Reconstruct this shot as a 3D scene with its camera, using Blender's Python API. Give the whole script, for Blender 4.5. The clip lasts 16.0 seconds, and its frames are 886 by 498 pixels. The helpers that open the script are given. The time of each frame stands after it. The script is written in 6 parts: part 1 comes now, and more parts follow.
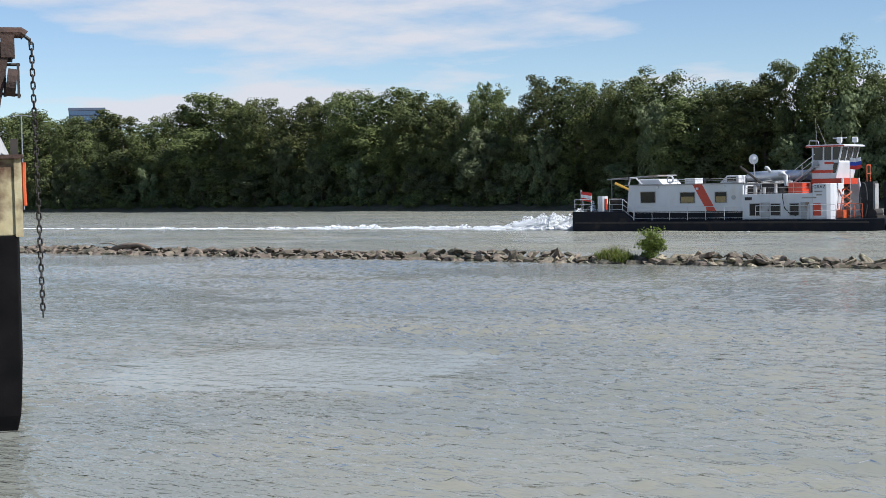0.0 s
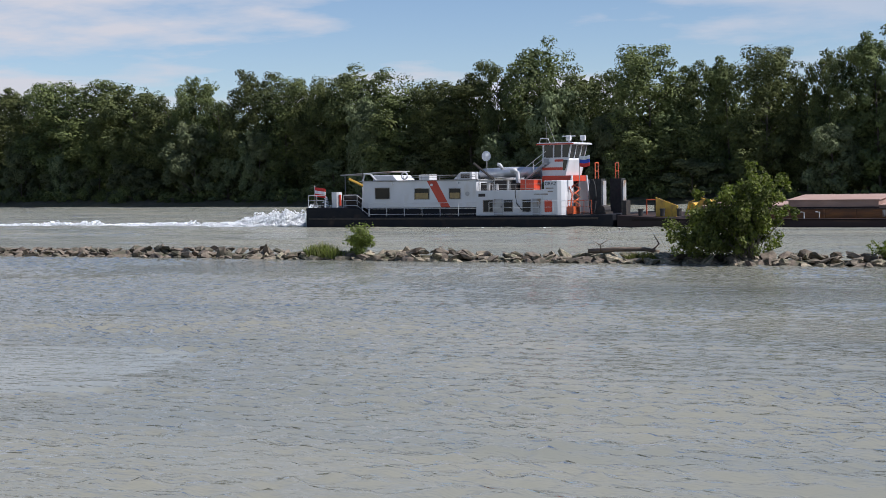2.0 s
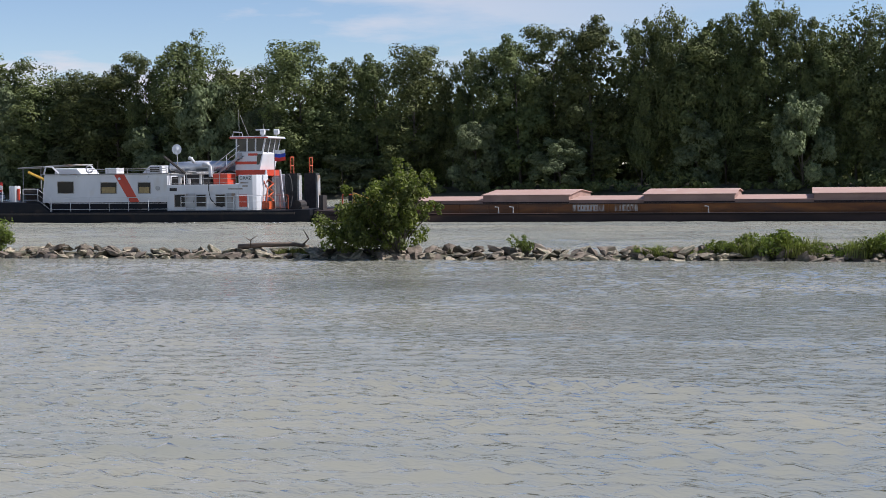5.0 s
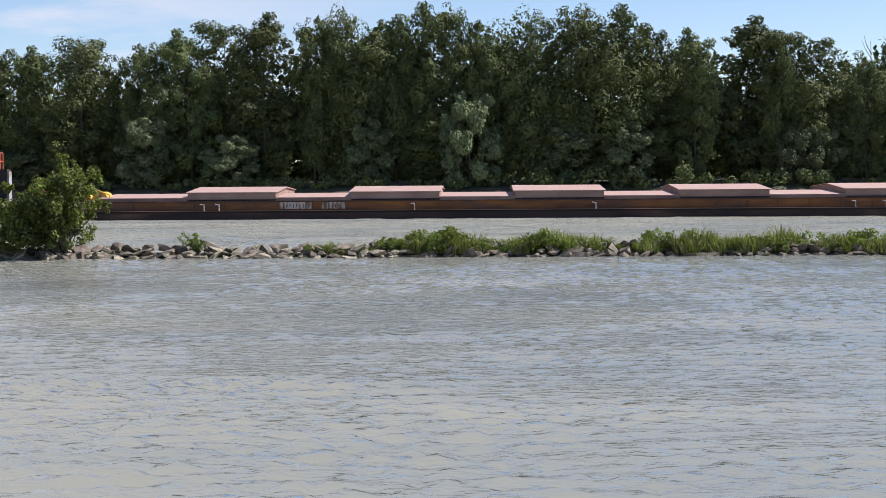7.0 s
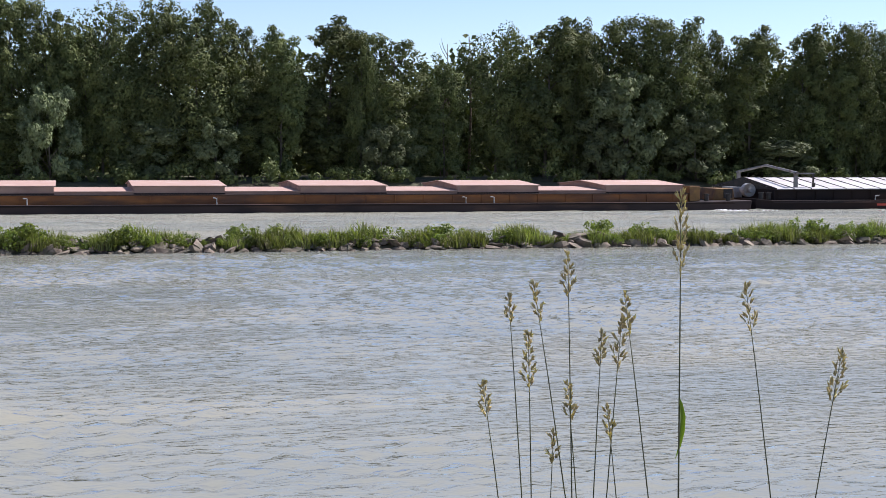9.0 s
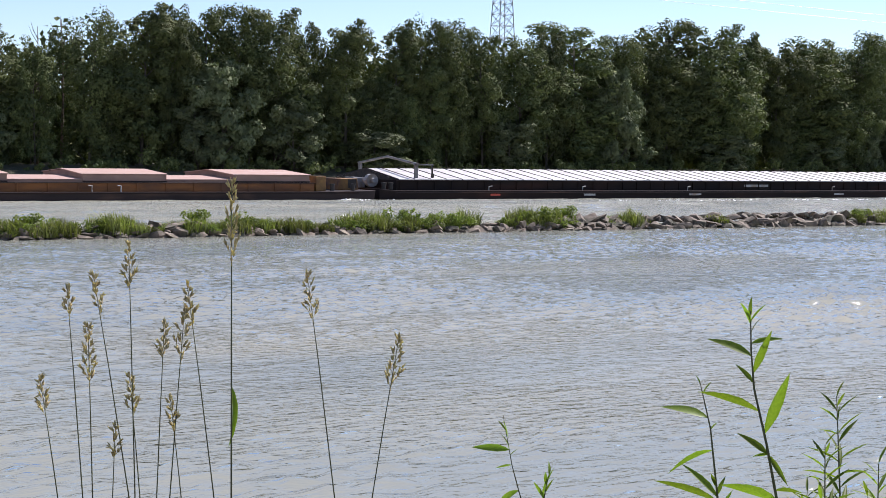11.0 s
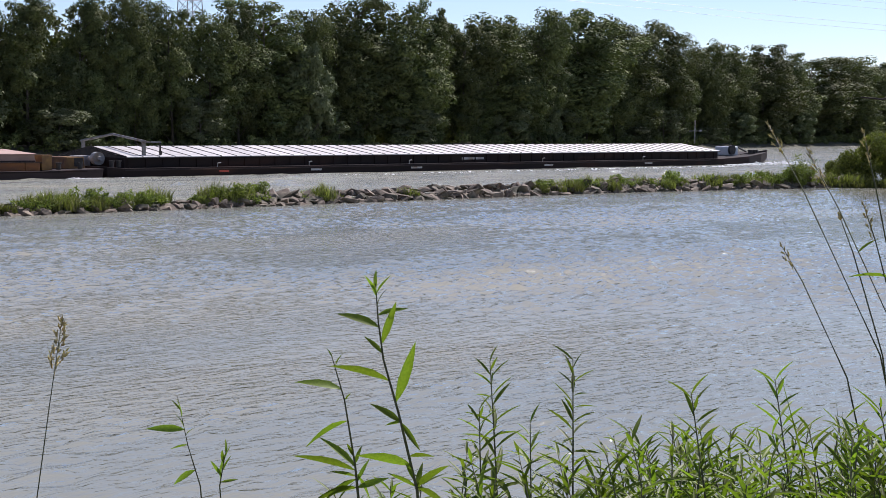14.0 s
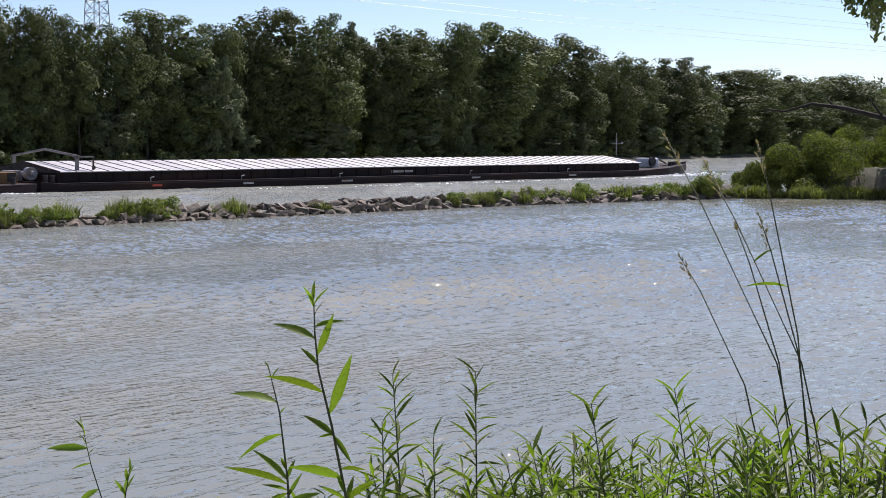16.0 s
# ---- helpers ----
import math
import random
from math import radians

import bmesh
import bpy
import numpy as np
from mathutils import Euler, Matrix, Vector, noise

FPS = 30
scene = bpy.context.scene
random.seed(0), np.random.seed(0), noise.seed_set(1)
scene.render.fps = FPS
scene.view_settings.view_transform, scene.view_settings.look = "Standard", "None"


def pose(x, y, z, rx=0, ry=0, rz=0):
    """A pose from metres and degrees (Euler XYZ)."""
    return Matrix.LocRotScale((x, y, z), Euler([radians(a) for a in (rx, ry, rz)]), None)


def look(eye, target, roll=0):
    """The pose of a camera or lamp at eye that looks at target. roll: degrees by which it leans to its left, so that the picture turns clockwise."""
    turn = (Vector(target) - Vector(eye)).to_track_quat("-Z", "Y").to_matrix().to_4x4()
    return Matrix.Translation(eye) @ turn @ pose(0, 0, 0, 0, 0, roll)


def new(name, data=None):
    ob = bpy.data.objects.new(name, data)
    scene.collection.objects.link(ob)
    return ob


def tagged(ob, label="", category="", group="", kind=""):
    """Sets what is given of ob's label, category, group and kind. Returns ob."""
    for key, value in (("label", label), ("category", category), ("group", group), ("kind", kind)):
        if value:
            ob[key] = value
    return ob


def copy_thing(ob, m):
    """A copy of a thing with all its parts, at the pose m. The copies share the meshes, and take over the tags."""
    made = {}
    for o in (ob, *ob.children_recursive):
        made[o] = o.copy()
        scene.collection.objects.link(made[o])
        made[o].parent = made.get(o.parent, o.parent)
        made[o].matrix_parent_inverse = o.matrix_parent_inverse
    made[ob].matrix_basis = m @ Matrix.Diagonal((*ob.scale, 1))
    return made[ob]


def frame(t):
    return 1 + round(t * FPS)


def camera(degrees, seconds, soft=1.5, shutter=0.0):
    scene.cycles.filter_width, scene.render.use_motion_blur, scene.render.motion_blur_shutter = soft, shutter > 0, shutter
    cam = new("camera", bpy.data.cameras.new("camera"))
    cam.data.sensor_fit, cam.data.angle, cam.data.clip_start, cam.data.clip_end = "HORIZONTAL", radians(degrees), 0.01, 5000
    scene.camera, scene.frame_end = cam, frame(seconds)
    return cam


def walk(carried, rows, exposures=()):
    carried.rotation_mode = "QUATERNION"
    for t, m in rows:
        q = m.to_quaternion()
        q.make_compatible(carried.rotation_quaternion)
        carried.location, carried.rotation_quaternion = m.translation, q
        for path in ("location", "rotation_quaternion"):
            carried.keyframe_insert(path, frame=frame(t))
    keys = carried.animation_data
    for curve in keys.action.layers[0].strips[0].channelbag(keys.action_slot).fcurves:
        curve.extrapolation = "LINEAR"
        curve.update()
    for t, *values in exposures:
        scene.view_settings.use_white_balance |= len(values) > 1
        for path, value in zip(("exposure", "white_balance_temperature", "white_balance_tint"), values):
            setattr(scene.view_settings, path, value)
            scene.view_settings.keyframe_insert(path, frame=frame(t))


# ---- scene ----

cam = camera(34.18, 16.0, soft=0.55)
EYE = 3.55


def held(tilt, lean, turn):
    """The camera at arm's length from a standing pivot."""
    a = radians(-turn)
    return pose(0.35 * math.sin(a), 0.35 * math.cos(a), EYE, tilt, lean, turn)


PATH = [
    (0.0, held(87.64, 1.28, 39.54)),
    (0.5, held(87.58, 1.07, 36.63)),
    (1.0, held(87.53, 1.06, 33.25)),
    (1.5, held(87.38, 1.09, 30.77)),
    (2.0, held(87.26, 0.99, 28.07)),
    (2.5, held(87.06, 0.82, 24.25)),
    (3.0, held(86.97, 0.80, 21.11)),
    (5.5, held(86.81, 0.64, 11.65)),
    (6.0, held(86.73, 0.63, 8.21)),
    (6.5, held(86.70, 0.53, 5.33)),
    (7.0, held(86.66, 0.40, 1.40)),
    (7.5, held(86.60, 0.31, -3.85)),
    (8.0, held(86.54, 0.15, -8.47)),
    (8.5, held(86.56, -0.02, -11.68)),
    (9.0, held(86.47, -0.17, -14.87)),
    (9.5, held(86.43, -0.50, -19.52)),
    (12.0, held(85.42, -0.96, -37.64)),
    (12.5, held(84.99, -1.05, -41.15)),
    (13.0, held(85.03, -0.82, -42.11)),
    (13.5, held(85.19, -0.62, -42.46)),
    (14.0, held(85.33, -0.23, -42.80)),
    (14.5, held(85.86, 0.22, -44.57)),
    (15.0, held(85.84, 0.21, -46.46)),
    (15.5, held(85.74, 0.25, -46.22)),
    (16.0, held(85.86, 0.04, -46.31)),
]
walk(cam, PATH, [(0.0, 0.48, 5980, 12), (0.5, 0.39, 5990, 13), (1.0, 0.27, 6000, 14), (2.5, 0.32, 6050, 16), (5.5, 0.51, 6100, 17), (7.0, 0.72, 6120, 18), (8.0, 0.84, 6150, 20), (9.5, 0.88, 6150, 20), (12.5, 0.78, 6180, 21), (13.5, 0.52, 6200, 22), (14.5, 0.56, 6200, 22), (16.0, 0.56, 6200, 22)])

# ---- light ----
SUN_AZ, SUN_EL = 78.0, 48.0      # clockwise from +Y, degrees
sun_way = Vector((math.sin(radians(SUN_AZ)) * math.cos(radians(SUN_EL)), math.cos(radians(SUN_AZ)) * math.cos(radians(SUN_EL)), math.sin(radians(SUN_EL))))
sun_data = bpy.data.lights.new("sun", "SUN")
sun_data.energy, sun_data.angle, sun_data.color = 5.0, radians(0.55), (1.0, 0.96, 0.89)
sun = new("sun", sun_data)
sun.matrix_world = look(sun_way * 50, (0, 0, 0))

world = bpy.data.worlds.new("sky")
scene.world = world
world.use_nodes = True
wt = world.node_tree
wt.nodes.clear()


def wnode(kind, **given):
    n = wt.nodes.new(kind)
    for k, v in given.items():
        n.inputs[k].default_value = v
    return n


def build_world():
    out, bg = wnode("ShaderNodeOutputWorld"), wnode("ShaderNodeBackground", Strength=0.080)
    sky = wnode("ShaderNodeTexSky")
    sky.sky_type, sky.sun_disc = "NISHITA", False
    sky.sun_elevation, sky.sun_rotation = radians(SUN_EL), radians(SUN_AZ)
    sky.altitude, sky.air_density, sky.dust_density, sky.ozone_density = 150, 0.9, 0.02, 2.2
    # cumulus: noise over a flat layer seen from below, fading towards the clear side
    tc, sep = wnode("ShaderNodeTexCoord"), wnode("ShaderNodeSeparateXYZ")
    wt.links.new(tc.outputs["Generated"], sep.inputs[0])
    up = wnode("ShaderNodeMath"); up.operation = "ADD"; up.inputs[1].default_value = 0.10
    wt.links.new(sep.outputs["Z"], up.inputs[0])
    dx, dy = wnode("ShaderNodeMath"), wnode("ShaderNodeMath")
    for d, axis in ((dx, "X"), (dy, "Y")):
        d.operation = "DIVIDE"
        wt.links.new(sep.outputs[axis], d.inputs[0]); wt.links.new(up.outputs[0], d.inputs[1])
    comb = wnode("ShaderNodeCombineXYZ")
    wt.links.new(dx.outputs[0], comb.inputs[0]); wt.links.new(dy.outputs[0], comb.inputs[1])
    comb.inputs[2].default_value = 3.7
    nz = wnode("ShaderNodeTexNoise", Scale=0.70, Detail=7.0, Roughness=0.55)
    wt.links.new(comb.outputs[0], nz.inputs["Vector"])
    ramp = wnode("ShaderNodeMapRange")
    ramp.inputs["From Min"].default_value, ramp.inputs["From Max"].default_value = 0.50, 0.60
    wt.links.new(nz.outputs["Fac"], ramp.inputs["Value"])
    fade = wnode("ShaderNodeMapRange")
    fade.inputs["From Min"].default_value, fade.inputs["From Max"].default_value = 0.0, -0.40
    wt.links.new(sep.outputs["X"], fade.inputs["Value"])
    mul = wnode("ShaderNodeMath"); mul.operation = "MULTIPLY"
    wt.links.new(ramp.outputs[0], mul.inputs[0]); wt.links.new(fade.outputs[0], mul.inputs[1])
    mul2 = wnode("ShaderNodeMath"); mul2.operation = "MULTIPLY"; mul2.inputs[1].default_value = 0.92
    wt.links.new(mul.outputs[0], mul2.inputs[0])
    mix = wnode("ShaderNodeMix"); mix.data_type = "RGBA"
    mix.inputs["B"].default_value = (6.7, 6.6, 6.6, 1)
    wt.links.new(mul2.outputs[0], mix.inputs["Factor"]); wt.links.new(sky.outputs[0], mix.inputs["A"])
    wt.links.new(mix.outputs["Result"], bg.inputs["Color"]); wt.links.new(bg.outputs[0], out.inputs["Surface"])


build_world()


# ---- materials ----
def material(name, base, second=None, rough=0.6, metal=0.0, scale=2.0, stretch=(1, 1, 1), bump=0.0, bump_scale=None, detail=6.0,
             contrast=(0.35, 0.65), dirt=None, dirt_scale=0.4, dirt_amount=(0.5, 0.7), vary=0.0, island=0.0, translucent=0.0, spec=0.5):
    m = bpy.data.materials.new(name)
    m.use_nodes = True
    t = m.node_tree
    b = t.nodes["Principled BSDF"]
    b.inputs["Roughness"].default_value, b.inputs["Metallic"].default_value = rough, metal
    b.inputs["Specular IOR Level"].default_value = spec
    tc, mp = t.nodes.new("ShaderNodeTexCoord"), t.nodes.new("ShaderNodeMapping")
    mp.inputs["Scale"].default_value = stretch
    t.links.new(tc.outputs["Object"], mp.inputs[0])

    def noise_at(sc):
        n = t.nodes.new("ShaderNodeTexNoise")
        n.inputs["Scale"].default_value, n.inputs["Detail"].default_value = sc, detail
        t.links.new(mp.outputs[0], n.inputs["Vector"])
        return n.outputs["Fac"]

    def ranged(src, lo, hi):
        r = t.nodes.new("ShaderNodeMapRange")
        r.inputs["From Min"].default_value, r.inputs["From Max"].default_value = lo, hi
        t.links.new(src, r.inputs["Value"])
        return r.outputs[0]

    def mixed(fac, a, c):
        x = t.nodes.new("ShaderNodeMix")
        x.data_type = "RGBA"
        t.links.new(fac, x.inputs["Factor"])
        for v, key in ((a, "A"), (c, "B")):
            if isinstance(v, tuple):
                x.inputs[key].default_value = (*v, 1)
            else:
                t.links.new(v, x.inputs[key])
        return x.outputs["Result"]

    col = mixed(ranged(noise_at(scale), *contrast), base, second or tuple(c * 0.75 for c in base))
    if dirt:
        col = mixed(ranged(noise_at(dirt_scale), *dirt_amount), col, dirt)
    if vary or island:
        src = t.nodes.new("ShaderNodeObjectInfo").outputs["Random"]
        if island:
            src2 = t.nodes.new("ShaderNodeNewGeometry").outputs["Random Per Island"]
        hsv = t.nodes.new("ShaderNodeHueSaturation")
        r = t.nodes.new("ShaderNodeMapRange")
        r.inputs["To Min"].default_value, r.inputs["To Max"].default_value = 1 - vary, 1 + vary
        t.links.new(src, r.inputs["Value"])
        val = r.outputs[0]
        if island:
            r2 = t.nodes.new("ShaderNodeMapRange")
            r2.inputs["To Min"].default_value, r2.inputs["To Max"].default_value = 1 - island, 1 + island
            t.links.new(src2, r2.inputs["Value"])
            mm = t.nodes.new("ShaderNodeMath"); mm.operation = "MULTIPLY"
            t.links.new(val, mm.inputs[0]); t.links.new(r2.outputs[0], mm.inputs[1])
            val = mm.outputs[0]
        t.links.new(val, hsv.inputs["Value"]); t.links.new(col, hsv.inputs["Color"])
        rh = t.nodes.new("ShaderNodeMapRange")
        rh.inputs["To Min"].default_value, rh.inputs["To Max"].default_value = 0.5 - 0.035 * vary, 0.5 + 0.035 * vary
        t.links.new(src, rh.inputs["Value"]); t.links.new(rh.outputs[0], hsv.inputs["Hue"])
        col = hsv.outputs["Color"]
    t.links.new(col, b.inputs["Base Color"])
    if bump:
        bp = t.nodes.new("ShaderNodeBump")
        bp.inputs["Strength"].default_value, bp.inputs["Distance"].default_value = bump, 0.05
        t.links.new(noise_at(bump_scale or scale * 4), bp.inputs["Height"])
        t.links.new(bp.outputs[0], b.inputs["Normal"])
    if translucent:
        b.inputs["Specular IOR Level"].default_value = 0.22
        tr, ms = t.nodes.new("ShaderNodeBsdfTranslucent"), t.nodes.new("ShaderNodeMixShader")
        bright = t.nodes.new("ShaderNodeMix"); bright.data_type = "RGBA"; bright.blend_type = "MULTIPLY"
        bright.inputs["Factor"].default_value = 1.0
        bright.inputs["B"].default_value = (1.5, 1.9, 0.7, 1)
        t.links.new(col, bright.inputs["A"]); t.links.new(bright.outputs["Result"], tr.inputs["Color"])
        ms.inputs[0].default_value = translucent
        t.links.new(b.outputs[0], ms.inputs[1]); t.links.new(tr.outputs[0], ms.inputs[2])
        t.links.new(ms.outputs[0], t.nodes["Material Output"].inputs["Surface"])
    return m


def water_material(name, small_h, crest_h, large_h, boil=None):
    m = bpy.data.materials.new(name)
    m.use_nodes = True
    t = m.node_tree
    b = t.nodes["Principled BSDF"]
    tc = t.nodes.new("ShaderNodeTexCoord")

    def noise_at(sc, stretch, detail, rough=0.5, distort=0.0):
        mp, n = t.nodes.new("ShaderNodeMapping"), t.nodes.new("ShaderNodeTexNoise")
        mp.inputs["Scale"].default_value = stretch
        mp.inputs["Rotation"].default_value = (0, 0, radians(-8))
        t.links.new(tc.outputs["Object"], mp.inputs[0]); t.links.new(mp.outputs[0], n.inputs["Vector"])
        n.inputs["Scale"].default_value, n.inputs["Detail"].default_value = sc, detail
        n.inputs["Roughness"].default_value, n.inputs["Distortion"].default_value = rough, distort
        return n.outputs["Fac"]

    # silt: clouds of lighter and browner water
    silt = t.nodes.new("ShaderNodeMapRange")
    silt.inputs["From Min"].default_value, silt.inputs["From Max"].default_value = 0.38, 0.66
    t.links.new(noise_at(0.09, (0.6, 1.5, 1), 4, distort=0.6), silt.inputs["Value"])
    mix = t.nodes.new("ShaderNodeMix"); mix.data_type = "RGBA"
    mix.inputs["A"].default_value, mix.inputs["B"].default_value = (0.204, 0.212, 0.182, 1), (0.262, 0.254, 0.198, 1)
    t.links.new(silt.outputs[0], mix.inputs["Factor"])
    calm = None
    if boil:
        # an upwelling: a smooth, siltier pool with a wavering edge (x, y, radius)
        warp, add, far = t.nodes.new("ShaderNodeVectorMath"), t.nodes.new("ShaderNodeVectorMath"), t.nodes.new("ShaderNodeVectorMath")
        wn = t.nodes.new("ShaderNodeTexNoise")
        wn.inputs["Scale"].default_value, wn.inputs["Detail"].default_value = 0.22, 2
        t.links.new(tc.outputs["Object"], wn.inputs["Vector"])
        warp.operation, add.operation, far.operation = "MULTIPLY", "ADD", "DISTANCE"
        warp.inputs[1].default_value = (9.0, 6.0, 0.0)
        far.inputs[1].default_value = (boil[0] + 4.5, boil[1] + 3.0, 0.05)
        t.links.new(wn.outputs["Color"], warp.inputs[0]); t.links.new(warp.outputs[0], add.inputs[0]); t.links.new(tc.outputs["Object"], add.inputs[1])
        t.links.new(add.outputs[0], far.inputs[0])
        edge = t.nodes.new("ShaderNodeMapRange")
        edge.inputs["From Min"].default_value, edge.inputs["From Max"].default_value = boil[2] * 0.90, boil[2] * 1.06
        t.links.new(far.outputs["Value"], edge.inputs["Value"])
        calm = edge.outputs[0]
        pool = t.nodes.new("ShaderNodeMix"); pool.data_type = "RGBA"
        pool.inputs["A"].default_value = (0.272, 0.282, 0.248, 1)
        t.links.new(calm, pool.inputs["Factor"]); t.links.new(mix.outputs["Result"], pool.inputs["B"])
        mix = pool
    # calm and ruffled patches
    patch = t.nodes.new("ShaderNodeMapRange")
    patch.inputs["From Min"].default_value, patch.inputs["From Max"].default_value = 0.35, 0.7
    patch.inputs["To Min"].default_value, patch.inputs["To Max"].default_value = 0.55, 1.25
    t.links.new(noise_at(0.16, (0.5, 1.3, 1), 3, distort=1.2), patch.inputs["Value"])
    small, mid, large = noise_at(6.0, (0.55, 1.35, 1), 2, 0.5), noise_at(1.7, (0.42, 1.5, 1), 3, 0.5, 0.35), noise_at(0.45, (0.6, 1.3, 1), 2, 0.5, 0.6)

    def scaled(src, k, add=None):
        x = t.nodes.new("ShaderNodeMath"); x.operation = "MULTIPLY_ADD"
        t.links.new(src, x.inputs[0]); x.inputs[1].default_value = k
        if add:
            t.links.new(add, x.inputs[2])
        else:
            x.inputs[2].default_value = 0
        return x.outputs[0]

    crest = t.nodes.new("ShaderNodeMapRange")
    crest.interpolation_type = "SMOOTHSTEP"
    crest.inputs["From Min"].default_value, crest.inputs["From Max"].default_value = 0.46, 0.74
    t.links.new(mid, crest.inputs["Value"])
    height = scaled(small, small_h, scaled(crest.outputs[0], crest_h, scaled(large, large_h)))
    hm = t.nodes.new("ShaderNodeMath"); hm.operation = "MULTIPLY"
    t.links.new(height, hm.inputs[0]); t.links.new(patch.outputs[0], hm.inputs[1])
    if calm:
        soft = t.nodes.new("ShaderNodeMapRange")
        soft.inputs["To Min"].default_value = 0.35
        t.links.new(calm, soft.inputs["Value"])
        still = t.nodes.new("ShaderNodeMath"); still.operation = "MULTIPLY"
        t.links.new(hm.outputs[0], still.inputs[0]); t.links.new(soft.outputs[0], still.inputs[1])
        hm = still
    bp = t.nodes.new("ShaderNodeBump")
    bp.inputs["Strength"].default_value, bp.inputs["Distance"].default_value = 1.0, 1.0
    t.links.new(hm.outputs[0], bp.inputs["Height"])
    t.nodes.remove(b)
    body, gloss, fres, ms = (t.nodes.new("ShaderNode" + k) for k in ("BsdfDiffuse", "BsdfGlossy", "Fresnel", "MixShader"))
    level = t.nodes.new("ShaderNodeCombineXYZ")
    level.inputs[2].default_value = 1.0
    t.links.new(mix.outputs["Result"], body.inputs["Color"]); t.links.new(level.outputs[0], body.inputs["Normal"])
    gloss.inputs["Roughness"].default_value, fres.inputs["IOR"].default_value = 0.07, 1.333
    t.links.new(bp.outputs[0], gloss.inputs["Normal"]); t.links.new(bp.outputs[0], fres.inputs["Normal"])
    t.links.new(fres.outputs[0], ms.inputs[0]); t.links.new(body.outputs[0], ms.inputs[1]); t.links.new(gloss.outputs[0], ms.inputs[2])
    t.links.new(ms.outputs[0], t.nodes["Material Output"].inputs["Surface"])
    return m


WATER = water_material("river_water", 0.09, 0.14, 0.12)
BOIL = (-21.3, 21.0, 3.7)      # the upwelling inside the groyne
WATER_NEAR = water_material("river_water_waves", 0.046, 0.0, 0.02, BOIL)
WATER_OPEN = water_material("open_river_water", 0.15, 0.06, 0.08)
EARTH = material("bank_earth", (0.10, 0.085, 0.05), (0.05, 0.055, 0.025), 0.95, scale=1.2, bump=0.6)
STONE = material("riprap_stone", (0.30, 0.25, 0.18), (0.12, 0.092, 0.066), 0.9, scale=3.0, bump=0.5, bump_scale=14, dirt=(0.10, 0.095, 0.06), dirt_scale=1.6, dirt_amount=(0.48, 0.62), vary=0.45)
LEAF_POPLAR = material("poplar_leaves", (0.126, 0.142, 0.046), (0.062, 0.078, 0.031), 0.8, scale=0.35, vary=0.26, island=0.22, translucent=0.06)
LEAF_WILLOW = material("willow_leaves", (0.142, 0.164, 0.078), (0.086, 0.102, 0.050), 0.8, scale=0.4, vary=0.28, island=0.22, translucent=0.06)
LEAF_BUSH = material("bush_leaves", (0.158, 0.182, 0.042), (0.078, 0.096, 0.025), 0.6, scale=1.2, vary=0.2, island=0.45, translucent=0.3)
LEAF_THICKET = material("thicket_leaves", (0.140, 0.148, 0.034), (0.078, 0.086, 0.022), 0.8, scale=0.5, island=0.45, translucent=0.25)
GRASS = material("grass_blades", (0.150, 0.152, 0.050), (0.074, 0.080, 0.028), 0.7, scale=0.8, vary=0.35, island=0.5, translucent=0.3)
DARK_BARK = material("dark_bark", (0.035, 0.028, 0.022), (0.02, 0.016, 0.013), 0.9, scale=8, bump=0.4)
BARK = material("bark", (0.13, 0.11, 0.085), (0.07, 0.06, 0.045), 0.9, scale=3, stretch=(1, 1, 0.2), bump=0.5)
DRIFTWOOD = material("driftwood", (0.19, 0.14, 0.10), (0.085, 0.062, 0.045), 0.9, scale=6, stretch=(0.3, 1, 1), bump=0.5)
WHITE = material("white_paint", (0.60, 0.605, 0.61), (0.52, 0.525, 0.53), 0.5, scale=0.7, dirt=(0.52, 0.49, 0.44), dirt_scale=1.3, dirt_amount=(0.58, 0.80), stretch=(1, 1, 0.45))
NAVY = material("black_hull_paint", (0.008, 0.010, 0.015), (0.016, 0.016, 0.018), 0.6, spec=0.15, scale=0.9, dirt=(0.045, 0.036, 0.028), dirt_scale=0.7, dirt_amount=(0.6, 0.8))
RED = material("red_paint", (0.52, 0.055, 0.022), (0.42, 0.045, 0.02), 0.45, scale=1.2, dirt=(0.25, 0.06, 0.03), dirt_scale=2.2, dirt_amount=(0.6, 0.8))
ORANGE = material("orange_red_paint", (0.58, 0.11, 0.03), (0.42, 0.07, 0.025), 0.5, scale=2.0, dirt=(0.2, 0.08, 0.04), dirt_scale=2.0)
YELLOW = material("yellow_paint", (0.62, 0.38, 0.04), (0.48, 0.28, 0.04), 0.55, scale=2.0, dirt=(0.25, 0.13, 0.04), dirt_scale=1.8)
GREY = material("grey_steel", (0.36, 0.36, 0.35), (0.26, 0.255, 0.245), 0.55, scale=1.5, dirt=(0.24, 0.17, 0.11), dirt_scale=1.5)
SILVER = material("silver_casing", (0.66, 0.68, 0.71), (0.52, 0.54, 0.58), 0.35, metal=0.55, scale=1.6)
DARK = material("dark_steel", (0.035, 0.034, 0.034), (0.06, 0.05, 0.042), 0.6, spec=0.15, scale=2.5)
RUST = material("rusty_coaming", (0.23, 0.088, 0.022), (0.115, 0.045, 0.017), 0.8, scale=1.4, stretch=(0.35, 1, 1.4), bump=0.2, dirt=(0.085, 0.045, 0.03), dirt_scale=0.8, dirt_amount=(0.5, 0.72))
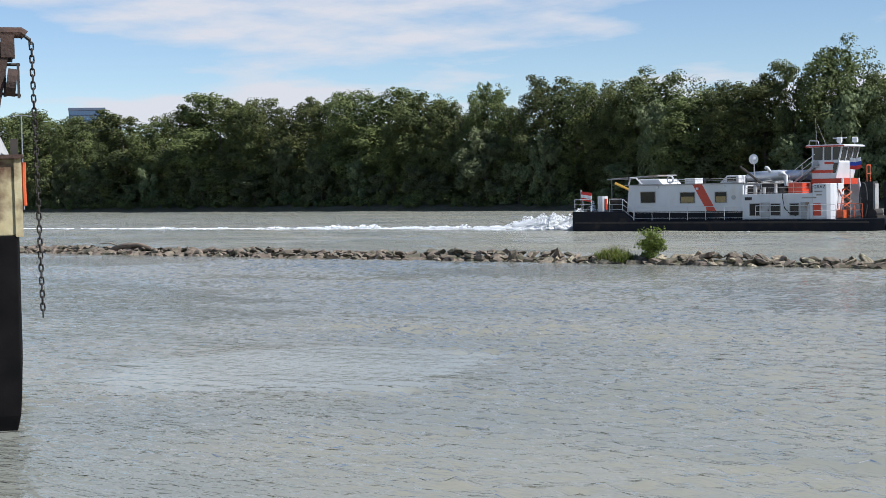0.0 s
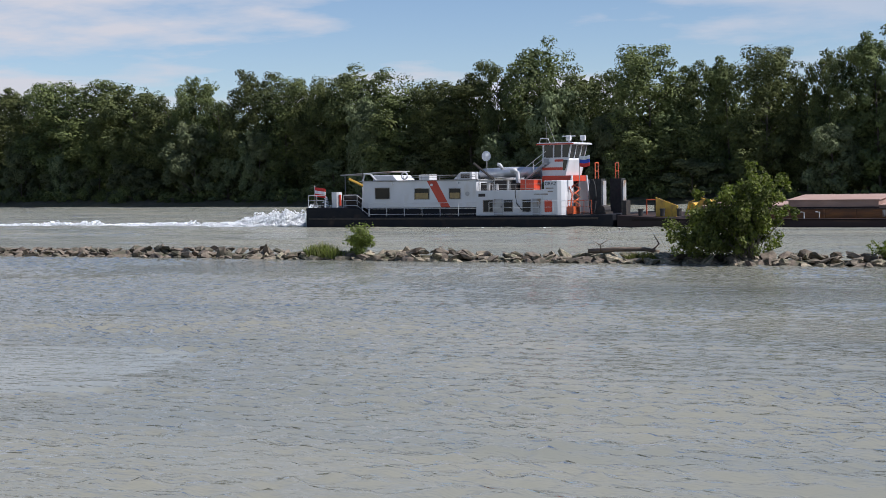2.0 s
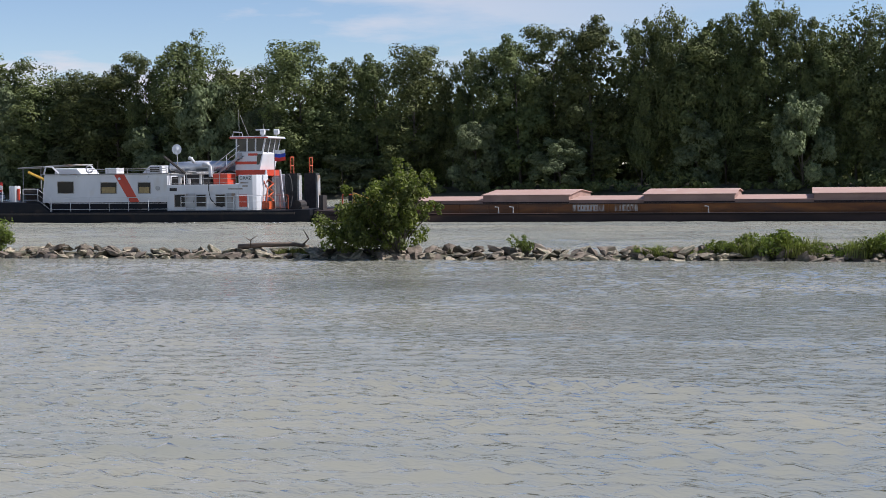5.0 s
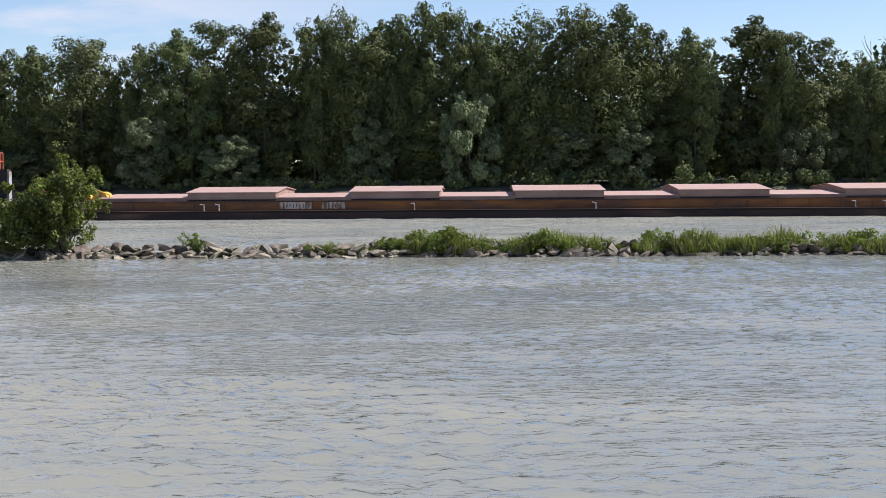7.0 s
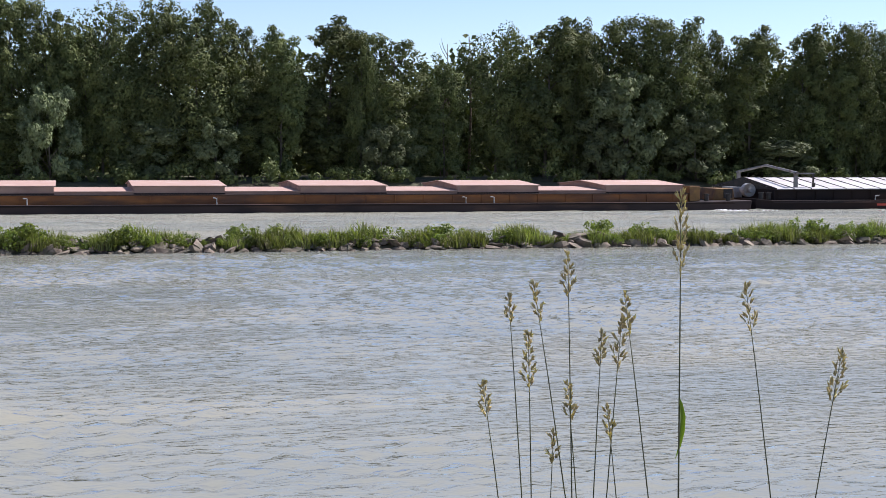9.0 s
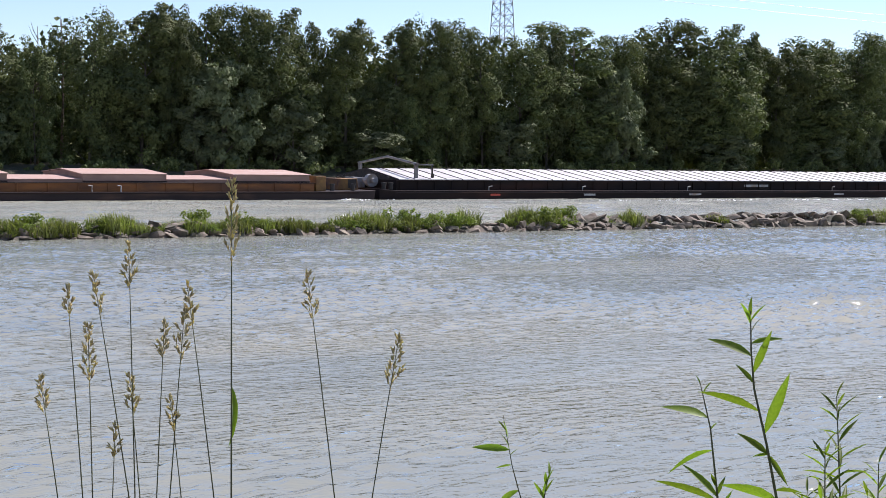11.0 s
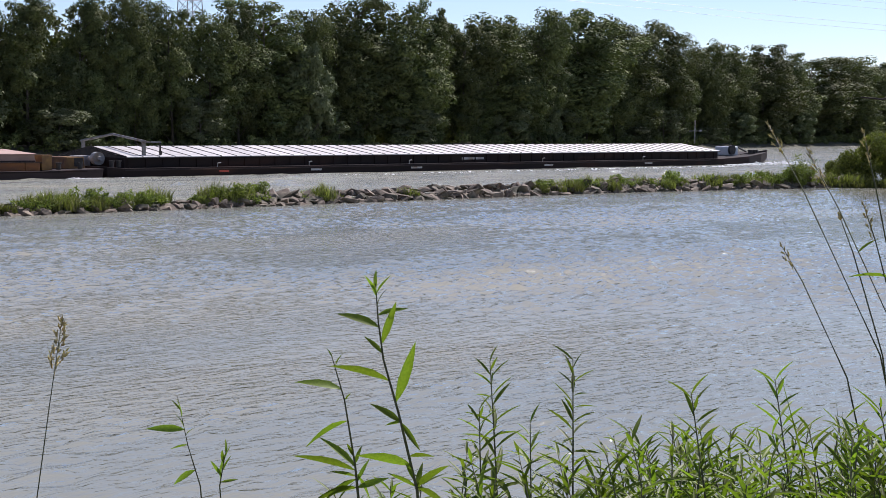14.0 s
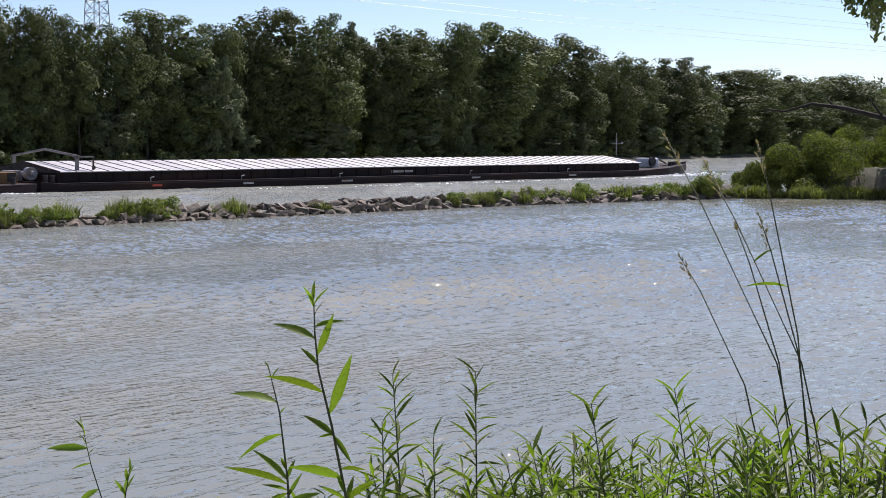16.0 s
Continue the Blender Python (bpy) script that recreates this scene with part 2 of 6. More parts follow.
HULL_BROWN = material("tarred_hull", (0.042, 0.030, 0.028), (0.024, 0.019, 0.019), 0.75, spec=0.15, scale=0.7, stretch=(0.4, 1, 1.6), dirt=(0.12, 0.07, 0.05), dirt_scale=0.5, dirt_amount=(0.55, 0.8))
HULL_DARK = material("black_brown_hull", (0.013, 0.010, 0.010), (0.022, 0.014, 0.012), 0.8, spec=0.15, scale=0.6, stretch=(0.4, 1, 1.6), dirt=(0.05, 0.023, 0.016), dirt_scale=0.4, dirt_amount=(0.58, 0.8))
# hatch covers: shade on the sides and sun on the roofs put into the colours
HATCH_SIDE_SHADED = material("shaded_pink_hatch_side", (0.31, 0.20, 0.155), (0.23, 0.145, 0.11), 0.75, scale=0.8, stretch=(0.6, 1, 1), dirt=(0.17, 0.10, 0.085), dirt_scale=0.7, dirt_amount=(0.5, 0.75))
HATCH_TOP_LIT = material("lit_pink_hatch_roof", (0.38, 0.25, 0.20), (0.33, 0.205, 0.16), 0.75, scale=0.6, dirt=(0.46, 0.34, 0.29), dirt_scale=0.6, dirt_amount=(0.5, 0.8))
PANEL = material("aluminium_hatch", (0.52, 0.50, 0.48), (0.42, 0.40, 0.385), 0.6, metal=0.15, scale=0.9, dirt=(0.32, 0.28, 0.25), dirt_scale=1.1, dirt_amount=(0.52, 0.75), vary=0.12)
GLASS = material("dark_window_glass", (0.02, 0.022, 0.024), (0.03, 0.028, 0.024), 0.06, scale=1.0)
CURTAIN = material("ochre_curtain", (0.32, 0.24, 0.10), (0.24, 0.17, 0.08), 0.8, scale=5)
FOAM = material("white_foam", (0.90, 0.91, 0.91), (0.82, 0.84, 0.84), 0.7, scale=2.5, bump=0.4)
CLOTH_RED = material("red_flag_cloth", (0.62, 0.04, 0.03), None, 0.8, scale=4)
CLOTH_WHITE = material("white_flag_cloth", (0.8, 0.8, 0.8), None, 0.8, scale=4)
CLOTH_BLUE = material("blue_flag_cloth", (0.03, 0.07, 0.42), None, 0.8, scale=4)
LETTER = material("black_lettering", (0.03, 0.03, 0.035), None, 0.6, scale=5)
RUBBER = material("black_rubber", (0.02, 0.02, 0.02), (0.035, 0.035, 0.033), 0.85, scale=5)
CREAM = material("flaking_cream_paint", (0.46, 0.40, 0.24), (0.36, 0.29, 0.15), 0.75, scale=2.0, dirt=(0.09, 0.045, 0.02), dirt_scale=1.4, dirt_amount=(0.49, 0.60), bump=0.3)
RUST_DARK = material("dark_rust", (0.065, 0.034, 0.022), (0.035, 0.022, 0.016), 0.85, scale=4, bump=0.4, dirt=(0.03, 0.025, 0.022), dirt_scale=3)
BLUE_GLASS = material("blue_facade_glass", (0.05, 0.09, 0.16), (0.08, 0.13, 0.2), 0.15, scale=0.2)
FACADE = material("grey_facade", (0.085, 0.11, 0.16), (0.07, 0.09, 0.13), 0.6, scale=0.2)
GANTRY = material("weathered_gantry_steel", (0.20, 0.195, 0.185), (0.12, 0.11, 0.10), 0.6, scale=2.0, dirt=(0.10, 0.06, 0.04), dirt_scale=1.5)
OCHRE = material("rusty_ochre_paint", (0.26, 0.14, 0.035), (0.15, 0.075, 0.025), 0.75, scale=1.6, dirt=(0.08, 0.04, 0.025), dirt_scale=1.2, dirt_amount=(0.48, 0.68))
LATTICE = material("galvanised_lattice", (0.30, 0.31, 0.32), (0.24, 0.25, 0.26), 0.5, metal=0.4, scale=1)


# ---- mesh tools ----
class Shape:
    """Vertices and faces gathered from simple solids."""

    def __init__(self):
        self.v, self.f = [], []

    def add(self, verts, faces):
        n = len(self.v)
        self.v += [tuple(p) for p in verts]
        self.f += [tuple(n + i for i in q) for q in faces]
        return self

    def box(self, x0, y0, z0, x1, y1, z1):
        return self.add([(x, y, z) for z in (z0, z1) for y in (y0, y1) for x in (x0, x1)],
                        [(0, 2, 3, 1), (4, 5, 7, 6), (0, 1, 5, 4), (2, 6, 7, 3), (0, 4, 6, 2), (1, 3, 7, 5)])

    def prism(self, profile, y0, y1):
        """A profile in x and z, counter-clockwise seen from -y, swept along y."""
        n = len(profile)
        self.add([(x, y0, z) for x, z in profile] + [(x, y1, z) for x, z in profile],
                 [tuple(range(n)), tuple(range(2 * n - 1, n - 1, -1))] + [(i, i + n, (i + 1) % n + n, (i + 1) % n) for i in range(n)])
        return self

    def prism_x(self, profile, x0, x1):
        """A profile in y and z swept along x."""
        n = len(profile)
        self.add([(x0, y, z) for y, z in profile] + [(x1, y, z) for y, z in profile],
                 [tuple(range(n - 1, -1, -1)), tuple(range(n, 2 * n))] + [((i + 1) % n, (i + 1) % n + n, i + n, i) for i in range(n)])
        return self

    def loft(self, rings):
        """Closed rings of equal count, capped at both ends."""
        n = len(rings[0])
        faces = [tuple(range(n - 1, -1, -1)), tuple(range((len(rings) - 1) * n, len(rings) * n))]
        for k in range(len(rings) - 1):
            faces += [(k * n + i, k * n + (i + 1) % n, (k + 1) * n + (i + 1) % n, (k + 1) * n + i) for i in range(n)]
        return self.add([p for r in rings for p in r], faces)

    def tube(self, points, r, n=8, r_end=None):
        pts = [Vector(p) for p in points]
        rings = []
        for i, p in enumerate(pts):
            d = (pts[min(i + 1, len(pts) - 1)] - pts[max(i - 1, 0)]).normalized()
            side = d.cross(Vector((0, 0, 1)) if abs(d.z) < 0.9 else Vector((0, 1, 0))).normalized()
            up = d.cross(side)
            k = i / max(1, len(pts) - 1)
            rad = r if r_end is None else r + (r_end - r) * k
            rings.append([p + side * rad * math.cos(a) - up * rad * math.sin(a) for a in [2 * math.pi * j / n for j in range(n)]])
        return self.loft(rings)

    def rod(self, a, b, r, n=6):
        return self.tube([a, b], r, n)

    def mesh(self, name, mats, smooth=False):
        me = bpy.data.meshes.new(name)
        me.from_pydata(self.v, [], self.f)
        for m in mats if isinstance(mats, (list, tuple)) else [mats]:
            me.materials.append(m)
        if smooth:
            me.polygons.foreach_set("use_smooth", [True] * len(me.polygons))
        me.update()
        return me


def part(name, shape, mat, parent=None, label="", smooth=False, bevel=0.0):
    """Links a shape, or a mesh, as one object under a thing."""
    ob = new(name, shape.mesh(name, mat, smooth) if isinstance(shape, Shape) else shape)
    ob.parent = parent
    if label:
        tagged(ob, label)
    if bevel:
        bv = ob.modifiers.new("bevel", "BEVEL")
        bv.width, bv.segments, bv.limit_method = bevel, 2, "ANGLE"
    return ob


def thing(name, at, label, category, group="", kind=""):
    ob = new(name)
    ob.matrix_basis = at if isinstance(at, Matrix) else Matrix.Translation(at)
    ob.empty_display_size = 0.2
    return tagged(ob, label, category, group, kind)


# ---- ground and water ----
FAR_SHORE = ((-1600, 520), (-700, 330), (-320, 224), (-206, 199), (-147, 185), (-80, 172), (0, 168), (100, 170), (200, 182), (310, 207), (450, 245), (700, 330), (1600, 640))
NEAR_SHORE = ((-1600, 4), (-60, 5), (-20, 6.5), (0, 7), (12, 6.5), (40, 14), (70, 20), (82, 27), (84.5, 39), (86, 50), (92, 54), (130, 61), (300, 92), (700, 210), (1600, 420))


def along(line, x):
    return float(np.interp(x, [p[0] for p in line], [p[1] for p in line]))


def build_ground():
    xs = sorted(set(list(range(-1600, -400, 150)) + list(range(-400, -60, 20)) + list(range(-60, 140, 4)) + list(range(140, 460, 20)) + list(range(460, 1700, 150))))
    xs = [-4000] + xs + [4000]
    sh = Shape()
    rows = 13
    for x in xs:
        n, f = along(NEAR_SHORE, x), along(FAR_SHORE, x)
        wob = 1.5 * noise.noise((x * 0.05, 3.1, 0))
        f += wob * 1.5
        column = [(-3000, 2.5), (-30, 2.2), (n - 4.6, 1.95), (n - 3.0, 1.4), (n, 0.0), (n + 2, -0.9), (n + 9, -2.5), (f - 9, -2.5), (f - 0.6, -0.1), (f + 1.2, 0.55), (f + 6, 1.4), (f + 80, 1.8), (3500, 3.0)]
        for k, (y, z) in enumerate(column):
            z2 = z + (0.12 * noise.noise((x * 0.5, y * 0.5, 0)) if 1 < k < 11 else 0)
            sh.v.append((x, y, z2))
    for i in range(len(xs) - 1):
        for k in range(rows - 1):
            a = i * rows + k
            sh.f.append((a, a + rows, a + rows + 1, a + 1))
    tagged(part("ground", sh, EARTH, smooth=True), "brown earth river banks under grass and trees", "ground", kind="structure")
    w = Shape().add([(-3800, -20, 0), (3800, -20, 0), (3800, 3200, 0), (-3800, 3200, 0)], [(0, 1, 2, 3)])
    return tagged(part("water", w, WATER), "silty grey-green river water with wind ripples", "river", kind="structure")


def value_noise(x, y, seed):
    """Smooth noise from a few crossed waves of random direction, about -1 to 1."""
    rng = np.random.default_rng(seed)
    out = np.zeros_like(x)
    for _ in range(9):
        a, k = rng.uniform(0, 6.28), rng.uniform(0.6, 1.6)
        out += np.sin(k * (x * math.cos(a) + y * math.sin(a)) + rng.uniform(0, 6.28))
    return out / 3.0


def build_waves(name, label, ys, xs, shortest, longest, count, height, spread, seed, wedge, mat):
    """A sheet of short wind waves in calm and ruffled patches."""
    X, Y = np.meshgrid(xs, np.array(ys))
    rng = np.random.default_rng(seed)
    Z = np.zeros_like(X)
    for i in range(count):
        lam = shortest * (longest / shortest) ** rng.random()
        k, a = 2 * math.pi / lam, rng.normal(0.18, spread)
        Z += height * lam ** 0.8 * np.sin(k * (X * math.sin(a) + Y * math.cos(a)) + rng.uniform(0, 6.28))
    Z = Z + 8.0 * Z * np.abs(Z)
    for i in range(6):
        lam, a = rng.uniform(2.2, 5.5), rng.normal(0.2, 0.5)
        Z += 0.0026 * np.sin(2 * math.pi / lam * (X * math.sin(a) + Y * math.cos(a)) + rng.uniform(0, 6.28))
    patch = value_noise(X * 0.22, Y * 0.42, 3) + 0.5 * value_noise(X * 0.7, Y * 1.3, 5)
    Z *= np.clip(0.70 + 0.50 * patch, 0.25, 1.6)
    Z *= np.interp(Y, (18, 34, 56, 57, 58), (1.0, 0.85, 0.75, 0.9, 1.0))
    for x0, y0, lx, ly, more in RUFFLES:
        Z *= 1 + 1.7 * more * np.exp(-((X - x0) / lx) ** 2 - ((Y - y0) / ly) ** 2)
    Z *= 1 - 0.85 * np.exp(-(np.hypot((X - BOIL[0]), (Y - BOIL[1])) / (BOIL[2] * 1.05)) ** 6)
    keep = np.abs(X - 4) < wedge * Y + 10
    n, m = X.shape
    ok = keep[:-1, :-1] & keep[1:, 1:] & keep[1:, :-1] & keep[:-1, 1:]
    idx = np.arange(n * m).reshape(n, m)
    quads = np.stack([idx[:-1, :-1][ok], idx[:-1, 1:][ok], idx[1:, 1:][ok], idx[1:, :-1][ok]], 1)
    used, inv = np.unique(quads, return_inverse=True)
    pts = np.stack([X.ravel()[used], Y.ravel()[used], Z.ravel()[used] + 0.05], 1)
    me = bpy.data.meshes.new(name)
    me.from_pydata(pts.tolist(), [], inv.reshape(-1, 4).tolist())
    me.materials.append(mat)
    me.polygons.foreach_set("use_smooth", [True] * len(me.polygons))
    me.update()
    return tagged(part(name, me, None), label, "river", kind="structure")


def graded(start, end, least, rate):
    ys = [start]
    while ys[-1] < end:
        ys.append(ys[-1] + max(least, rate * ys[-1]))
    return ys


# strips where eddies raise steeper ripples: x, y, half length, half width, how much more
RUFFLES = ((-3.3, 23.3, 2.6, 0.7, 1.8), (0.7, 29.2, 2.2, 0.5, 1.5), (3.9, 25.8, 2.4, 0.6, 1.3), (-24, 27.5, 3.0, 0.6, 1.5), (-19.5, 24.4, 2.5, 0.4, 1.5), (7.5, 22.0, 2.5, 0.8, 1.0), (42, 40, 22, 7, 0.30), (24, 26, 10, 4, 0.30))
bay = build_waves("water_bay", "silty grey water with short wind waves inside the groyne", graded(5.0, 57.0, 0.085, 0.0042), np.arange(-92, 104, 0.16), 0.22, 0.85, 84, 0.0041, 1.05, 14, 1.75, WATER_NEAR)
stream = build_waves("water_stream", "choppy silty water of the open river", graded(57.0, 171.0, 0.30, 0.0040), np.arange(-300, 330, 1.15), 0.9, 2.8, 46, 0.0027, 0.55, 15, 1.9, WATER_OPEN)
water = build_ground()


# ---- vegetation ----
def rand_unit(rng):
    v = rng.normal(size=3)
    return v / np.linalg.norm(v)


def leaf_cards(rng, centres, normals, size, droop=0.0, loose=0.55, corners=4):
    """Pointed leaf sprays of three or four corners at the centres, turned at random about the normals."""
    n = len(centres)
    nor = normals + loose * rng.normal(size=(n, 3))
    nor /= np.linalg.norm(nor, axis=1)[:, None]
    a = np.cross(nor, rng.normal(size=(n, 3)))
    a[:, 2] -= droop
    a /= np.linalg.norm(a, axis=1)[:, None]
    b = np.cross(nor, a)
    s = size * rng.uniform(0.55, 1.3, (n, 1))
    w = s * rng.uniform(0.5, 0.85, (n, 1))
    if corners == 3:
        return np.stack([centres - a * s * 0.6 - b * w, centres + a * s * 1.2, centres - a * s * 0.6 + b * w], 1).reshape(-1, 3)
    bend = nor * s * 0.18
    return np.stack([centres - a * s, centres - b * w + bend, centres + a * s, centres + b * w + bend], 1).reshape(-1, 3)


def card_mesh(name, verts, mat, corners=4):
    me = bpy.data.meshes.new(name)
    me.from_pydata(np.asarray(verts).tolist(), [], np.arange(len(verts)).reshape(-1, corners).tolist())
    me.materials.append(mat)
    me.update()
    return me


def crown_points(rng, lobes, count, deep=0.5):
    """Points near the skins of overlapping lobes (x, y, z, radius, flatten)."""
    vol = np.array([l[3] ** 2 for l in lobes])
    pick = rng.choice(len(lobes), size=count, p=vol / vol.sum())
    d = rng.normal(size=(count, 3))
    d /= np.linalg.norm(d, axis=1)[:, None]
    r = 1.0 - deep * rng.random(count) ** 1.3
    lo = np.array(lobes)
    c = lo[pick, :3] + d * (lo[pick, 3] * r)[:, None] * np.stack([np.ones(count), np.ones(count), lo[pick, 4]], 1)
    return c, d


def make_tree(seed, height, width, style):
    """A tree at the origin: trunk with limbs, and a crown of clumps on boughs, with gaps. Returns it with its true half width."""
    rng = np.random.default_rng(seed)
    tree = thing("tree", (0, 0, -200), "", "tree")
    base = 0.03 if style == "willow" else 0.10
    peak = rng.uniform(0.62, 0.78)
    clumps, limbs = [], Shape()
    lean = rng.uniform(-0.04, 0.04, 2) * height
    limbs.tube([(0, 0, 0), (lean[0] * 0.4, lean[1] * 0.4, height * 0.45), (lean[0], lean[1], height * 0.90)], 0.016 * height ** 0.9, 7, 0.03)

    def env(k):
        if style == "willow":
            return width * math.sqrt(max(0.05, 1 - ((k - 0.42) / 0.58) ** 2))
        return width * (0.70 + 0.30 * min(1, (k - base) / 0.45)) * (1.0 if k < peak else math.sqrt(max(0.05, 1 - ((k - peak) / (1.0 - peak)) ** 2)))

    boughs = 24 if style == "poplar" else 15
    for i in range(boughs):
        k = base + (0.95 - base) * (i + rng.random()) / boughs
        e, ang = env(k), i * 2.4 + rng.uniform(-0.7, 0.7)
        rad = e * rng.uniform(0.45, 0.85)
        c = Vector((lean[0] * k + rad * math.cos(ang), lean[1] * k + rad * math.sin(ang), k * height))
        lr = max(0.9, min(e * 0.55, height * 0.125)) * math.exp(rng.normal(0, 0.22))
        limbs.tube([(lean[0] * k * 0.8, lean[1] * k * 0.8, max(0.3, k * height - rad * 0.9)), (c.x * 0.6, c.y * 0.6, c.z - rad * 0.25), c], 0.07, 4, 0.02)
        clumps.append((*c, lr * 0.8, rng.uniform(0.8, 1.1)))
        for j in range(6):
            d = rand_unit(rng)
            d[2] = d[2] * 0.8 + 0.15
            clumps.append((c.x + d[0] * lr * 0.85, c.y + d[1] * lr * 0.85, c.z + d[2] * lr, lr * rng.uniform(0.32, 0.60), rng.uniform(0.6, 1.0)))
    count = 26000 if style == "poplar" else 13000
    pts, nor = crown_points(rng, clumps, count, 0.35)
    # leaves stand at the outside of the crown; fewer grow on the side that faces into the wood
    k = pts[:, 2] / height
    axis = np.stack([lean[0] * k, lean[1] * k], 1)
    out = np.linalg.norm(pts[:, :2] - axis, axis=1) / np.array([env(min(0.98, max(base, q))) for q in k])
    keep = (rng.random(len(pts)) < np.clip((out - 0.25) * 2.2 + np.maximum(0, k - 0.75) * 3, 0, 1)) & (rng.random(len(pts)) < np.where(pts[:, 1] > 0.25 * width, 0.4, 1.0)) & (pts[:, 2] > 0.1)
    pts, nor = pts[keep], nor[keep]
    leafy = leaf_cards(rng, pts, nor + np.array((0, 0, 0.45)), 0.185, 0.5 if style == "willow" else 0.1, 0.38, 3)
    inner, inor = crown_points(rng, [c for i, c in enumerate(clumps) if i % 7 == 0], 900, 0.9)
    ik = inner[:, 2] / height
    inner[:, :2] = inner[:, :2] * 0.62 + 0.38 * np.stack([lean[0] * ik, lean[1] * ik], 1)
    sprays = leaf_cards(rng, inner, inor, 0.42, 0.1, 0.8, 3)
    verts = np.concatenate([leafy, sprays])
    high = np.quantile(verts[:, 2], 0.994)
    verts[:, 2] *= height / high
    part("trunk", limbs, BARK, tree, smooth=True)
    part("crown", card_mesh("crown", verts, LEAF_POPLAR if style == "poplar" else LEAF_WILLOW, 3), None, tree)
    return tree, float(np.quantile(np.abs(verts[:, 0]), 0.97))


# crowns that make the skyline: place along the bank, height of the top, width of the top
WOOD_UPSTREAM = ((-440, 28, 11), (-404, 28.5, 11), (-368, 28.1, 10.4), (-350, 26.5, 9), (-332, 26.8, 11.2), (-309, 24.1, 7.6), (-284, 24.3, 10.0), (-269, 22.2, 6.9), (-254, 23.4, 7.9), (-240, 25.7, 11.4), (-229, 23.3, 7.4), (-220, 23.0, 6.0),
                 (-211, 21.3, 7.0), (-199, 21.7, 5.6), (-189, 22.4, 7.7), (-180, 22.1, 8.5), (-165, 20.3, 8.1), (-157, 18.0, 5.9), (-148, 20.9, 4.8), (-143, 17.4, 4.7), (-135, 21.0, 6.9), (-129, 19.7, 5.4), (-124, 18.9, 2.4))
WOOD_MIDDLE = ((-119, 19.2, 4.4), (-113, 20.3, 6.9), (-105, 16.8, 5.9), (-101, 17.3, 3.3), (-97, 17.4, 4.9), (-92, 17.8, 5.7), (-87, 19.6, 4.0), (-81, 21.5, 5.9), (-74, 17.8, 5.4), (-64, 20.0, 5.7), (-58, 17.7, 5.2), (-54, 18.0, 3.7), (-49, 19.0, 5.5),
               (-44, 15.4, 2.9), (-41, 18.1, 4.0), (-35, 19.6, 4.3), (-31, 21.1, 5.0), (-26, 21.4, 5.0), (-20, 21.2, 4.2), (-15, 22.0, 5.6), (-10, 21.2, 3.5), (-5, 22.8, 5.6), (-1, 21.4, 3.5), (1, 18.8, 2.8), (5, 21.6, 5.6), (11, 22.2, 4.9))
WOOD_PYLON = ((16, 21.9, 6.3), (22, 20.1, 3.5), (26, 19.1, 3.5), (32, 20.5, 5.7), (36, 18.8, 2.9), (41, 18.8, 5.8), (47, 16.1, 3.6), (54, 20.1, 5.9), (60, 21.1, 5.2), (64, 21.2, 3.7), (69, 21.8, 5.3), (74, 22.0, 4.6), (79, 21.7, 6.2),
              (84, 20.3, 3.9), (89, 20.8, 4.7), (97, 21.4, 4.0), (102, 22.0, 4.9), (106, 22.0, 4.1), (112, 21.1, 5.0), (119, 20.2, 5.1), (125, 21.6, 5))
WOOD_BEND = ((131, 23.3, 8.0), (139, 22.0, 4.5), (151, 25.5, 7.5), (162, 24.7, 7.8), (168, 23.9, 4.0), (177, 22.1, 6.1), (189, 24.4, 7.4), (199, 25.9, 5.4), (214, 27.2, 10.2), (236, 26.7, 9.7), (252, 27.0, 7.6), (273, 24.7, 8.1), (289, 24.2, 6.6),
             (308, 25.1, 10.3), (327, 24.0, 9), (346, 23.9, 13.0), (377, 25.3, 10.5), (404, 24.3, 11.2), (430, 25.2, 12), (456, 27.2, 14.4), (490, 26.2, 14), (523, 26.0, 14.0), (566, 27, 15), (609, 28.4, 16.1), (660, 30, 17))
# pale round willows that stand out before the wood
PALE_WILLOWS = ((-1, 11.8, 7.4), (80, 10.2, 8.6), (70, 14.5, 9.5), (-183, 9.2, 4.7), (-146, 13.2, 9.3), (-134, 12.0, 7), (199, 9.0, 4.3), (-76, 15.0, 8.2), (136, 16.5, 7.9), (163, 7.8, 5.7), (38, 7.9, 5.5), (287, 8.2, 8.3), (-40, 9.5, 7), (18, 8.5, 6), (-109, 15.5, 7.5))


